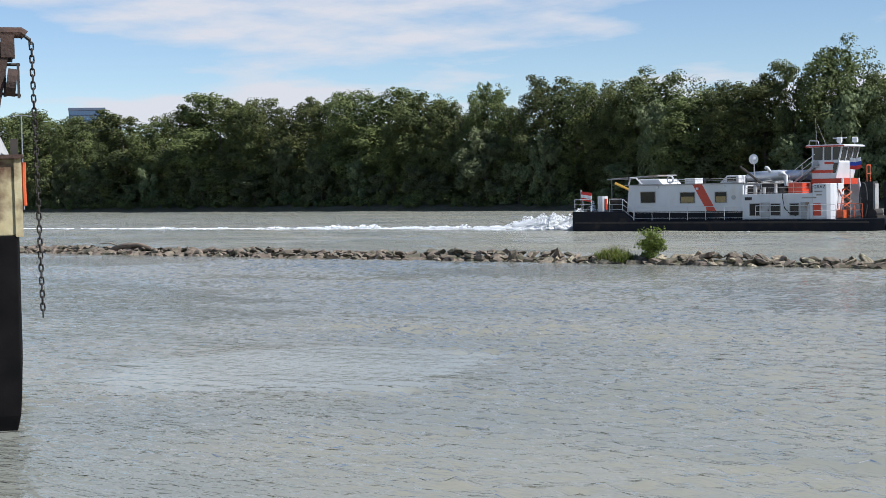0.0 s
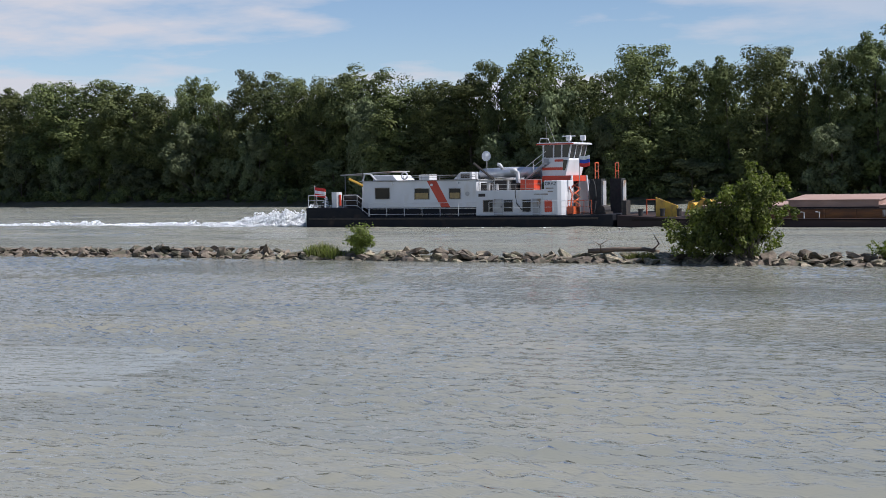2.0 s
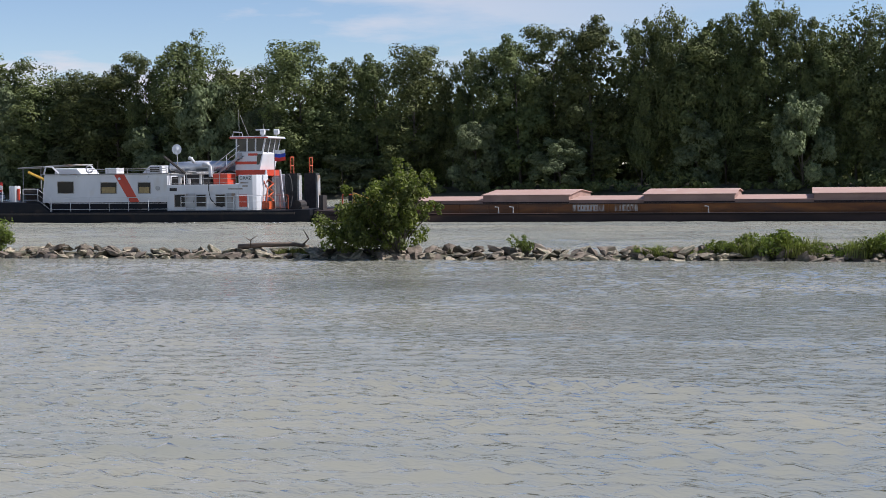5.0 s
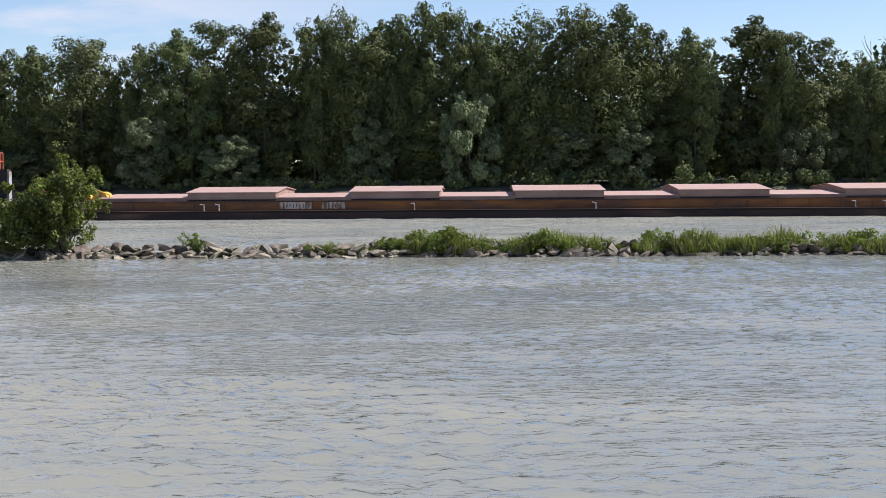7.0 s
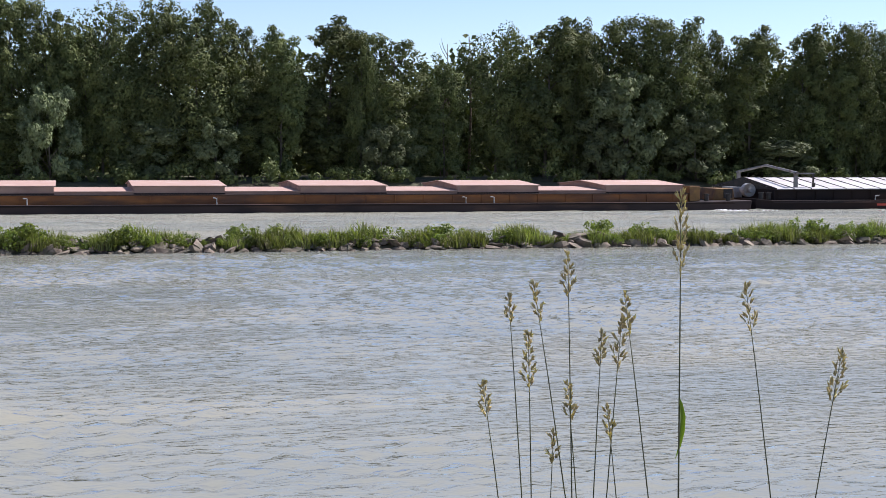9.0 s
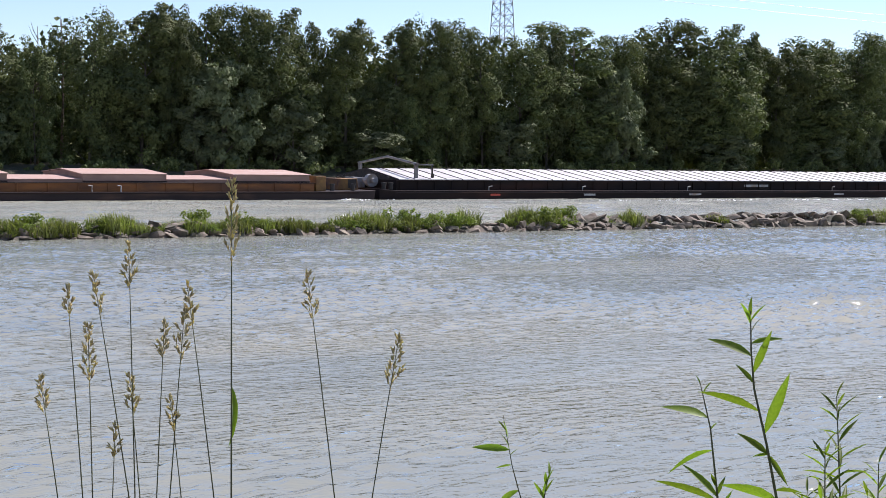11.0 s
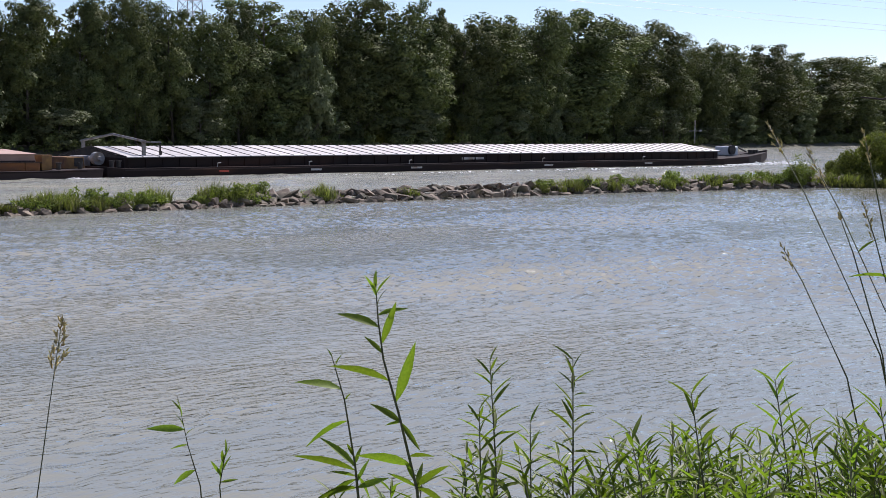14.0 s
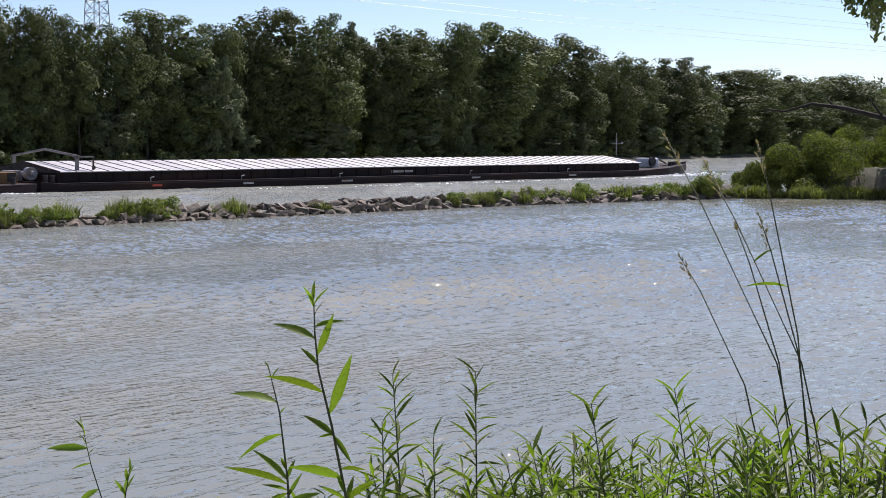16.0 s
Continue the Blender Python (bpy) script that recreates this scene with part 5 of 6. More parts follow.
    part("winch_shield", Shape().prism([(28.4 + o, 0.75), (29.9 + o, 0.75), (30.0 + o, 1.5), (28.4 + o, 2.1)], 1.0, 1.1), YELLOW, b, "yellow winch shield")
    part("winch", Shape().tube([(31.6 + o, 1.8, 1.35), (31.6 + o, 3.4, 1.35)], 0.55, 14).box(30.6 + o, 1.7, 0.7, 32.4 + o, 3.5, 1.0).tube([(30.7 + o, 1.8, 1.4), (30.7 + o, 3.3, 1.4)], 0.3, 10), YELLOW, b, "yellow mooring winch")
    part("winch_guard", Shape().tube([(30.4 + o, 1.6, 0.8), (30.6 + o, 1.6, 1.7), (31.4 + o, 1.6, 2.05), (32.3 + o, 1.6, 1.7), (32.5 + o, 1.6, 0.8)], 0.05, 6), YELLOW, b)
    part("deck_frame", Shape().rod((27.0 + o, 3, 0.8), (27.0 + o, 3, 1.9), 0.05).rod((28.0 + o, 3, 0.8), (28.0 + o, 3, 1.9), 0.05).rod((27.0 + o, 3, 1.9), (28.0 + o, 3, 1.9), 0.05), ORANGE, b)
    # fore deck
    for y in (0.6, 9.2):
        part("deck_locker", Shape().box(98.3 + o, y, 0.66, 99.1 + o, y + 1.2, 1.75), OCHRE, b, "rusty ochre deck locker", bevel=0.03)
    part("fore_house", Shape().prism([(100.9 + o, 0.7), (102.6 + o, 0.7), (102.5 + o, 1.55), (101.1 + o, 1.55)], 2.2, 5.0), OCHRE, b, "ochre deck house", bevel=0.04)
    part("house_opening", Shape().box(101.7 + o, 2.17, 0.85, 102.4 + o, 2.22, 1.5), DARK, b)
    bollards(b, [(99.6 + o, 0.6), (101.3 + o, 0.6)], 0.68)
    part("anchor_winch", Shape().tube([(99.7 + o, 4.0, 1.2), (99.7 + o, 6.0, 1.2)], 0.4, 12), DARK, b)


def build_panel_barge():
    b = vessel("hopper_barge", 103.2, "black-brown hopper barge with silver sliding hatch panels", "barge")
    o = -103.2
    rings = []
    for x, y0, y1, zt, zb in ((103.3, 0.2, 11.0, 0.85, -0.9), (104.5, 0.0, 11.2, 0.72, -1.2), (178.5, 0.0, 11.2, 0.72, -1.2), (184.0, 0.6, 10.6, 0.92, -0.9), (188.0, 1.8, 9.4, 1.15, -0.2), (191.2, 3.2, 8.0, 1.32, 0.55)):
        rings.append([(x + o, y0, zb), (x + o, y1, zb), (x + o, y1, zt), (x + o, y0, zt)])
    part("hull", Shape().loft(rings), HULL_DARK, b, bevel=0.04)
    part("rubbing_strake", Shape().box(104.6 + o, -0.06, 0.52, 176.0 + o, 0.02, 0.62), HULL_BROWN, b)
    part("coaming", Shape().box(104.9 + o, 0.5, 0.72, 178.0 + o, 10.7, 1.48), HULL_DARK, b)
    for i in range(49):
        part("stiffener", Shape().box(105.2 + 1.5 * i + o, 0.42, 0.72, 105.27 + 1.5 * i + o, 0.5, 1.4), HULL_DARK, b)
    part("coaming_rail", Shape().box(104.8 + o, 0.34, 1.44, 178.3 + o, 0.52, 1.50), HULL_BROWN, b)
    n, x0, x1 = 52, 105.0, 178.2
    step = (x1 - x0) / n
    me = Shape().prism_x([(0.32, 1.505), (5.6, 2.24), (10.9, 1.505), (10.9, 1.56), (5.6, 2.30), (0.32, 1.56)], 0.03, step - 0.03).mesh("hatch_panel", PANEL)
    seam = Shape().prism_x([(0.34, 1.50), (5.6, 2.235), (10.88, 1.50), (10.88, 1.60), (5.6, 2.345), (0.34, 1.60)], -0.03, 0.03).mesh("hatch_rib", DARK)
    for i in range(n):
        pn = part("hatch_panel", me, None, b)
        pn.location = (x0 + step * i + o, 0, 0)
        rb = part("hatch_rib", seam, None, b)
        rb.location = (x0 + step * i + o, 0, 0)
    part("hatch_end", Shape().prism_x([(0.5, 1.48), (10.7, 1.48), (5.6, 2.22)], 104.92 + o, 104.99 + o), DARK, b)
    # gantry that lifts the panels
    g = part("gantry", Shape().box(106.0 + o, 0.9, 1.45, 106.25 + o, 1.1, 2.9), GANTRY, b, "grey gabled hatch gantry")
    part("gantry_leg", Shape().box(106.0 + o, 10.1, 1.45, 106.25 + o, 10.3, 2.9), GANTRY, g)
    part("gantry_beam", Shape().tube([(106.12 + o, 0.7, 2.9), (106.12 + o, 5.6, 3.45), (106.12 + o, 10.5, 2.9)], 0.10, 6).box(105.95 + o, 0.9, 2.82, 107.6 + o, 1.1, 2.92), GANTRY, g)
    part("gantry_post", Shape().box(107.5 + o, 0.95, 1.45, 107.6 + o, 1.05, 2.9).box(107.4 + o, 0.85, 1.9, 107.65 + o, 0.95, 2.2), DARK, g)
    g.location = (0.75, 0, -0.22)
    # aft deck
    part("windlass", Shape().tube([(104.2 + o, 3.0, 1.4), (104.2 + o, 3.5, 1.4)], 0.5, 14).tube([(104.2 + o, 2.6, 1.4), (104.2 + o, 4.4, 1.4)], 0.18, 8), GREY, b, "pale grey windlass")
    bollards(b, [(103.9 + o, 0.6), (104.5 + o, 0.6)], 0.78)
    part("deck_box", Shape().box(103.6 + o, 5.0, 0.8, 104.6 + o, 6.4, 1.6), GREY, b, bevel=0.03)
    for x, w in ((113.0, 0.9), (122.0, 1.1), (133.0, 1.3), (150.0, 1.2), (165.0, 1.2)):
        part("side_marking", Shape().box(x + o, -0.012, 0.3, x + w + o, 0.005, 0.46), RED if x < 115 else GREY, b)
        part("vent_pipe", Shape().tube([(x + o, 0.25, 0.7), (x + o, 0.25, 1.0), (x + 0.3 + o, 0.25, 1.05)], 0.05, 6), GREY, b)
    part("lettering_bars", Shape().box(139.6 + o, 0.49, 1.0, 142.4 + o, 0.497, 1.2), GREY, b)
    # fore deck
    part("fore_windlass", Shape().box(184.0 + o, 3.0, 0.9, 185.3 + o, 5.4, 2.0), WHITE, b, "white anchor windlass housing", bevel=0.15)
    part("windlass_wheel", Shape().tube([(183.8 + o, 2.7, 1.6), (183.8 + o, 3.0, 1.6)], 0.55, 14), DARK, b)
    part("fore_brace", Shape().tube([(185.4 + o, 3.2, 1.9), (188.4 + o, 4.2, 1.35)], 0.09, 6).tube([(185.4 + o, 5.0, 1.9), (188.4 + o, 5.4, 1.35)], 0.09, 6), DARK, b)
    bollards(b, [(187.0 + o, 2.6), (187.9 + o, 2.8), (188.9 + o, 3.2)], 1.05, 0.26)
    part("bulwark", Shape().prism([(186.0 + o, 0.95), (191.1 + o, 1.3), (191.15 + o, 1.55), (186.0 + o, 1.1)], 3.2, 3.3), HULL_DARK, b)
    m = part("mast", Shape().rod((180.6 + o, 5.6, 2.3), (180.6 + o, 5.6, 4.9), 0.05), GREY, b)
    part("mast_arm", Shape().rod((180.6 + o, 4.8, 3.7), (180.6 + o, 6.4, 3.7), 0.04).box(180.5 + o, 4.7, 3.65, 180.7 + o, 4.9, 3.85), GREY, m)


build_hatch_barge()
build_panel_barge()


# ---- foam ----
def foam_mass(name, s0, s1, y0, y1, peak, count, size, seed, label, ramp=1.0):
    """Clots of foam heaped along a stretch of water that follows the convoy; s0 is the high end."""
    rng = np.random.default_rng(seed)
    u, v = rng.random(count) ** ramp, rng.random(count)
    x = s0 + (s1 - s0) * u
    y = y0 + (y1 - y0) * v
    lump = np.array([0.5 + 0.5 * noise.noise((a * 0.35, b * 0.5, seed)) + 0.5 * noise.noise((a * 1.3, b * 1.2, seed + 3)) for a, b in zip(x, y)])
    ok = rng.random(count) < np.clip(0.35 + lump, 0.05, 1)
    x, y, u, v, lump = x[ok], y[ok], u[ok], v[ok], lump[ok]
    top = peak * (1 - u) ** 0.8 * np.clip(lump + 0.1, 0.05, 1.2) ** 1.4 * 1.2 * np.sin(math.pi * np.clip(v, 0.08, 0.92))
    z = top * rng.random(len(x)) ** 0.7
    sh = Shape()
    octa = np.array([(1, 0, 0), (-1, 0, 0), (0, 1, 0), (0, -1, 0), (0, 0, 1), (0, 0, -1)], float)
    tri = [(0, 2, 4), (2, 1, 4), (1, 3, 4), (3, 0, 4), (2, 0, 5), (1, 2, 5), (3, 1, 5), (0, 3, 5)]
    for i in range(len(x)):
        r = size * rng.uniform(0.4, 1.2)
        p = octa * (r * rng.uniform(0.8, 2.4), r * rng.uniform(0.7, 1.4), r * rng.uniform(0.35, 0.8) * (1 if z[i] > 0.15 else 0.5)) + rng.normal(size=(6, 3)) * r * 0.22
        sh.add(p + (x[i], y[i], z[i]), tri)
    ob = tagged(part(name, sh, FOAM, smooth=True), label, "foam", "foam round the convoy", "stuff")
    ob.location = (START, SIDE, 0)
    VESSELS.append((ob, 0.0))
    return ob


foam_mass("stern_wash", -0.3, -11.0, 0.8, 6.8, 2.4, 30000, 0.058, 3, "white churned propeller wash behind the push boat", 1.45)
foam_mass("wake_foam", -6.5, -14.5, 2.5, 6.5, 0.8, 8000, 0.065, 4, "white breaking wake crest astern")
foam_mass("wake_foam", -14.0, -26.0, 2.8, 6.2, 0.6, 5000, 0.09, 5, "long white wake crest on the river")
foam_mass("wake_foam", -25.0, -48.0, 3.0, 5.8, 0.4, 3600, 0.11, 6, "thinning white wake streak on the river")
foam_mass("wake_foam", -46.0, -95.0, 3.2, 5.6, 0.2, 1500, 0.18, 7, "faint foam streak far astern")
foam_mass("bow_wave", 17.2, 12.0, -0.7, -0.1, 0.12, 260, 0.07, 8, "thin white ripple along the hull")
foam_mass("bow_wave", 20.0, 30.5, -0.8, -0.1, 0.08, 420, 0.06, 9, "white wash between push boat and barge")
foam_mass("bow_wave", 99.5, 104.5, -1.2, -0.1, 0.22, 420, 0.08, 10, "white wash between the two barges")
foam_mass("bow_wave", 191.8, 178.0, -2.4, 0.6, 0.5, 2200, 0.10, 11, "white bow wave of the leading barge")
foam_mass("bow_wave", 176.0, 120.0, -5.5, -3.0, 0.10, 900, 0.12, 12, "low foam line beside the barge")


# ---- the landward end of the groyne ----
def build_thicket():
    rng = np.random.default_rng(77)
    v = []
    for i in range(230):
        az, d = 57.7 + 14.0 * rng.random() ** 0.9, 98.0 + 11.0 * rng.random()
        x, y = d * math.sin(radians(az)), d * math.cos(radians(az))
        top = float(np.interp(az, (57.6, 58.4, 60.0, 61.5, 63.4, 72), (1.3, 2.7, 4.1, 5.0, 5.8, 6.8))) * (0.85 + 0.15 * math.sin(az * 5.1))
        z = top * rng.uniform(0.08, 0.84)
        p, n = crown_points(rng, [(x, y, z, 0.45 + 0.13 * top, 0.9)], 900)
        p[:, 2] = np.maximum(p[:, 2], 0.05)
        v.append(leaf_cards(rng, p, n, 0.085))
    tagged(part("thicket", card_mesh("thicket", np.concatenate(v), LEAF_THICKET), None), "dense green thicket covering the point of the bank", "thicket", kind="stuff")
    kinds = [make_grass(90 + i, 300, 0.9, 1.1, 0.022) for i in range(3)]
    for i in range(56):
        az, d = 56.5 + 10.0 * rng.random(), 96.6 + 1.6 * rng.random()
        x, y = d * math.sin(radians(az)), d * math.cos(radians(az))
        ob = part("grass_clump", kinds[int(rng.integers(3))], None)
        ob.matrix_basis = pose(x, y, 0.02, 0, 0, 360 * rng.random())
        ob.scale = (1.2, 1.2, rng.uniform(0.6, 1.1))
        tagged(ob, "tall green grass at the water's edge below the thicket", "grass", "grass on the point")


build_thicket()


def build_near_tree():
    """A willow on the near bank, of which a bare bough and hanging twigs reach over the water."""
    def at(az, d, z):
        return (d * math.sin(radians(az)) + 0.25, d * math.cos(radians(az)) + 0.24, z)
    base = at(74.0, 15.0, 1.6)
    t = thing("bank_willow", base, "old willow on the bank with a bare crooked bough", "tree")
    off = Vector(base)

    def loc(az, d, z):
        return Vector(at(az, d, z)) - off
    part("trunk", Shape().tube([(0, 0, -0.4), (0.1, 0.1, 2.0), (0.0, 0.4, 5.0), (-0.3, 0.6, 8.0)], 0.30, 9, 0.12), BARK, t, smooth=True)
    part("bough", Shape().tube([loc(73.5, 15, 3.0), loc(69, 14.8, 3.6), loc(65, 14.6, 3.78), loc(63.3, 14.5, 3.80), loc(61.8, 14.5, 3.90), loc(60.6, 14.4, 3.94), loc(59.6, 14.4, 3.87), loc(58.8, 14.4, 3.89)], 0.040, 7, 0.006), DARK_BARK, t, "bare crooked bough", smooth=True)
    part("twig", Shape().tube([loc(61.5, 14.5, 3.90), loc(61.2, 14.5, 3.98), loc(61.1, 14.5, 4.05)], 0.014, 5, 0.004), DARK_BARK, t, smooth=True)
    part("twig", Shape().tube([loc(63.2, 14.5, 3.82), loc(62.9, 14.4, 3.92), loc(62.7, 14.4, 4.0)], 0.013, 5, 0.004), DARK_BARK, t, smooth=True)
    part("limb", Shape().tube([(0, 0.4, 5.0), loc(68, 14.6, 6.2), loc(63.5, 14.2, 5.6)], 0.10, 6, 0.015), BARK, t, smooth=True)
    rng = np.random.default_rng(8)
    cen, nor = [], []
    for i in range(260):
        az = rng.uniform(61.2, 70)
        z0 = rng.uniform(5.0, 6.2) + 0.28 * max(0, 62.3 - az)
        d = 14.3 + rng.uniform(-0.8, 0.8)
        m = 34
        p = np.array([loc(az + 0.3 * q, d, z0 - 0.45 * q) for q in rng.random(m)]) + rng.normal(size=(m, 3)) * 0.04
        cen.append(p); nor.append(rng.normal(size=(m, 3)))
    for i in range(9):
        az, z0 = rng.uniform(63.3, 66), rng.uniform(3.6, 4.5)
        p = np.array([loc(az, 15.5, z0)]) + rng.normal(size=(40, 3)) * 0.14
        cen.append(p); nor.append(rng.normal(size=(40, 3)))
    c, n = np.concatenate(cen), np.concatenate(nor)
    part("leaves", card_mesh("leaves", leaf_cards(rng, c, n / np.linalg.norm(n, axis=1)[:, None], 0.035, 0.8), LEAF_POPLAR), None, t)


build_near_tree()


# ---- far landmarks ----
def build_tower_block():
    b = thing("office_building", pose(-726, 541, 1.5, 0, 0, 53.1), "distant blue-glass office building above the trees", "building")
    part("wall", Shape().box(-10.8, 0, 0, 10.8, 18, 55.0), FACADE, b)
    part("roof", Shape().box(-11.0, -0.2, 55.0, 11.0, 18.2, 56.6), FACADE, b)
    me = Shape().box(-0.95, -0.25, 0, 0.95, 0.0, 2.4).mesh("window", BLUE_GLASS)
    for k in range(5):
        for i in range(9):
            w = part("window", me, None, b)
            w.location = (-9.4 + 2.35 * i, -0.03, 39.0 + 3.3 * k)


build_tower_block()


def build_pylon():
    p = thing("power_pylon", (228, 352, 1.5), "tall grey lattice power pylon behind the wood", "pylon")
    def half(z):
        return 4.3 - 2.7 * min(1, z / 55.0)
    for sx, sy in ((-1, -1), (1, -1), (1, 1), (-1, 1)):
        part("leg", Shape().tube([(sx * 4.3, sy * 4.3, 0), (sx * half(55), sy * half(55), 55), (sx * 0.9, sy * 0.9, 74)], 0.16, 4), LATTICE, p)
    z = 20.0
    while z < 72:
        h2 = min(74, z + half(z) * 0.95 + 1.0)
        a, c = max(0.9, half(z)), max(0.9, half(h2))
        for (x0, y0), (x1, y1) in (((-1, -1), (1, -1)), ((1, -1), (1, 1)), ((1, 1), (-1, 1)), ((-1, 1), (-1, -1))):
            for lo, hi in (((x0 * a, y0 * a, z), (x1 * c, y1 * c, h2)), ((x1 * a, y1 * a, z), (x0 * c, y0 * c, h2)), ((x0 * a, y0 * a, z), (x1 * a, y1 * a, z))):
                part("brace", Shape().rod(lo, hi, 0.08, 4), LATTICE, p)
        z = h2
    for zc, w in ((54, 11), (62, 9), (70, 7)):
        part("cross_arm", Shape().rod((-w * 0.2, -w, zc), (w * 0.2, w, zc), 0.15, 4).rod((0, 0, zc + 2.2), (w * 0.2, w, zc), 0.1, 4).rod((0, 0, zc + 2.2), (-w * 0.2, -w, zc), 0.1, 4), LATTICE, p)
    for dz in (0, 8.2, 16.0):
        for dy in (-8, 8):
            pts = [(228 + 472 * u, 352 - 102 * u + dy, 54 - 26.4 * u + 14.3 * u * u + dz) for u in np.linspace(0, 1.25, 18)]
            tagged(part("power_line", Shape().tube(pts, 0.045, 4), LATTICE), "thin grey overhead power line across the sky", "cable", "power lines")


build_pylon()


def build_dead_tree():
    rng = np.random.default_rng(3)
    for x, h in ((48.5, 17.5), (51.5, 18.6)):
        t = thing("dead_tree", (x, along(FAR_SHORE, x) + 12, 1.0), "bare grey dead tree between the poplars", "tree", "dead trees")
        part("trunk", Shape().tube([(0, 0, 0), (0.3, 0, h * 0.5), (0.1, 0, h)], 0.22, 6, 0.03), DRIFTWOOD, t, smooth=True)
        for k in range(9):
            z = h * rng.uniform(0.5, 0.92)
            a, l = rng.uniform(0, 6.28), rng.uniform(0.8, 2.0)
            part("branch", Shape().tube([(0.2, 0, z), (math.cos(a) * l * 0.6, math.sin(a) * l * 0.6, z + l * 0.9), (math.cos(a) * l, math.sin(a) * l, z + l * 1.6)], 0.06, 4, 0.015), DRIFTWOOD, t)


build_dead_tree()
lamp_mast = thing("street_lamp", (-273, 186, 1.2), "slender double-armed lamp mast beyond the trees", "street lamp")
part("pole", Shape().rod((0, 0, 0), (0, 0, 20.6), 0.14, 6), LATTICE, lamp_mast)
part("arm", Shape().tube([(-1.4, -1.2, 20.5), (0, 0, 20.7), (1.4, 1.2, 20.5)], 0.10, 5), LATTICE, lamp_mast)
for sgn in (-1, 1):
    part("lamp_head", Shape().box(sgn * 1.4 - 0.5, sgn * 1.2 - 0.3, 20.35, sgn * 1.4 + 0.5, sgn * 1.2 + 0.3, 20.55), LATTICE, lamp_mast)


# ---- the moored pontoon with its chain ----
def build_pontoon():
    p = thing("work_pontoon", pose(-18.92, 12.95, 0, 0, 0, 55.7), "moored work pontoon with black hull and flaking cream bulwark", "pontoon")
    hull = [[(-3.5, 0.12, -0.6), (-0.12, 0.12, -0.6), (-0.12, 6.0, -0.6), (-3.5, 6.0, -0.6)], [(-3.5, 0.1, 0.0), (-0.1, 0.1, 0.0), (-0.1, 6, 0.0), (-3.5, 6, 0.0)], [(-3.5, 0.02, 0.28), (-0.035, 0.02, 0.28), (-0.035, 6, 0.28), (-3.5, 6, 0.28)],
            [(-3.5, 0.0, 0.6), (-0.01, 0.0, 0.6), (-0.01, 6, 0.6), (-3.5, 6, 0.6)], [(-3.5, 0, 3.0), (0, 0, 3.0), (0, 6, 3.0), (-3.5, 6, 3.0)]]
    part("hull", Shape().loft(hull), material("dull_black_tar", (0.006, 0.006, 0.006), (0.011, 0.010, 0.010), 0.95, spec=0.03, scale=1.5), p, bevel=0.02).location.x = -0.07
    part("bulwark", Shape().box(-3.45, 0.03, 3.0, -0.03, 5.9, 4.16), CREAM, p, "flaking cream steel bulwark", bevel=0.02)
    part("corner_plate", Shape().box(-0.09, -0.01, 2.98, 0.02, 0.12, 4.2), CREAM, p, "pale corner plate")
    part("cap_rail", Shape().box(-3.5, -0.05, 4.16, 0.05, 0.14, 4.22), RUST_DARK, p)
    part("beam", Shape().prism([(-0.62, 4.2), (-0.40, 4.2), (-0.10, 5.78), (-0.28, 5.78)], 0.1, 0.28), RUST_DARK, p)
    part("beam", Shape().tube([(-0.75, 0.3, 5.2), (-0.30, 0.25, 5.75), (-0.1, 0.2, 5.95)], 0.07, 6), RUST_DARK, p)
    part("bracket", Shape().box(-0.22, 0.08, 5.68, -0.02, 0.34, 6.02), RUST_DARK, p)
    part("chain_roller", Shape().tube([(-0.24, 0.2, 6.06), (-0.16, 0.2, 6.06), (0.08, 0.2, 6.06), (0.13, 0.2, 6.02)], 0.085, 10), RUST_DARK, p)
    pul = part("pulley_block", Shape().box(-0.20, 0.12, 5.10, -0.16, 0.3, 5.62).box(0.0, 0.12, 5.08, 0.04, 0.3, 5.60), DARK, p)
    part("sheave", Shape().tube([(-0.15, 0.2, 5.32), (-0.01, 0.2, 5.30)], 0.21, 14), RUST_DARK, pul)
    part("block_pin", Shape().rod((-0.22, 0.2, 5.14), (0.05, 0.2, 5.12), 0.025).rod((-0.22, 0.2, 5.58), (0.05, 0.2, 5.58), 0.025), DARK, pul)
    part("hanger", Shape().rod((-0.1, 0.2, 5.62), (-0.06, 0.2, 5.9), 0.04), RUST_DARK, p)
    part("deck_fitting", Shape().tube([(-0.35, 0.5, 4.22), (-0.35, 0.5, 4.36), (-0.35, 0.5, 4.5)], 0.2, 10, 0.08), GREY, p)
    part("bracket_post", Shape().box(-0.13, 0.12, 4.2, -0.02, 0.22, 4.46), DARK, p)
    part("rope", Shape().tube([(0.06, 0.05, 4.1), (0.05, 0.05, 3.75), (0.06, 0.05, 3.45)], 0.028, 6), ORANGE, p, "frayed orange rope")
    me = Shape()
    a, b, r = 0.062, 0.030, 0.0125
    pts = [(b * math.cos(q), 0, (a - b) * (1 if math.sin(q) > 0 else -1) + b * math.sin(q)) for q in np.linspace(0, 2 * math.pi, 13)]
    me = me.tube(pts, r, 6).mesh("chain_link", DARK, True)
    ch = part("chain", Shape().tube([(0.10, 0.2, 6.03), (0.20, 0.2, 5.96), (0.215, 0.2, 5.88)], 0.03, 6), DARK, p, "hanging black anchor chain")
    for i in range(42):
        k = part("chain_link", me, None, ch)
        k.matrix_basis = pose(0.225 + 0.001 * i, 0.2, 5.86 - 0.099 * i, 0, 0, 90 * (i % 2) + 12 * math.sin(i * 2.3))


build_pontoon()


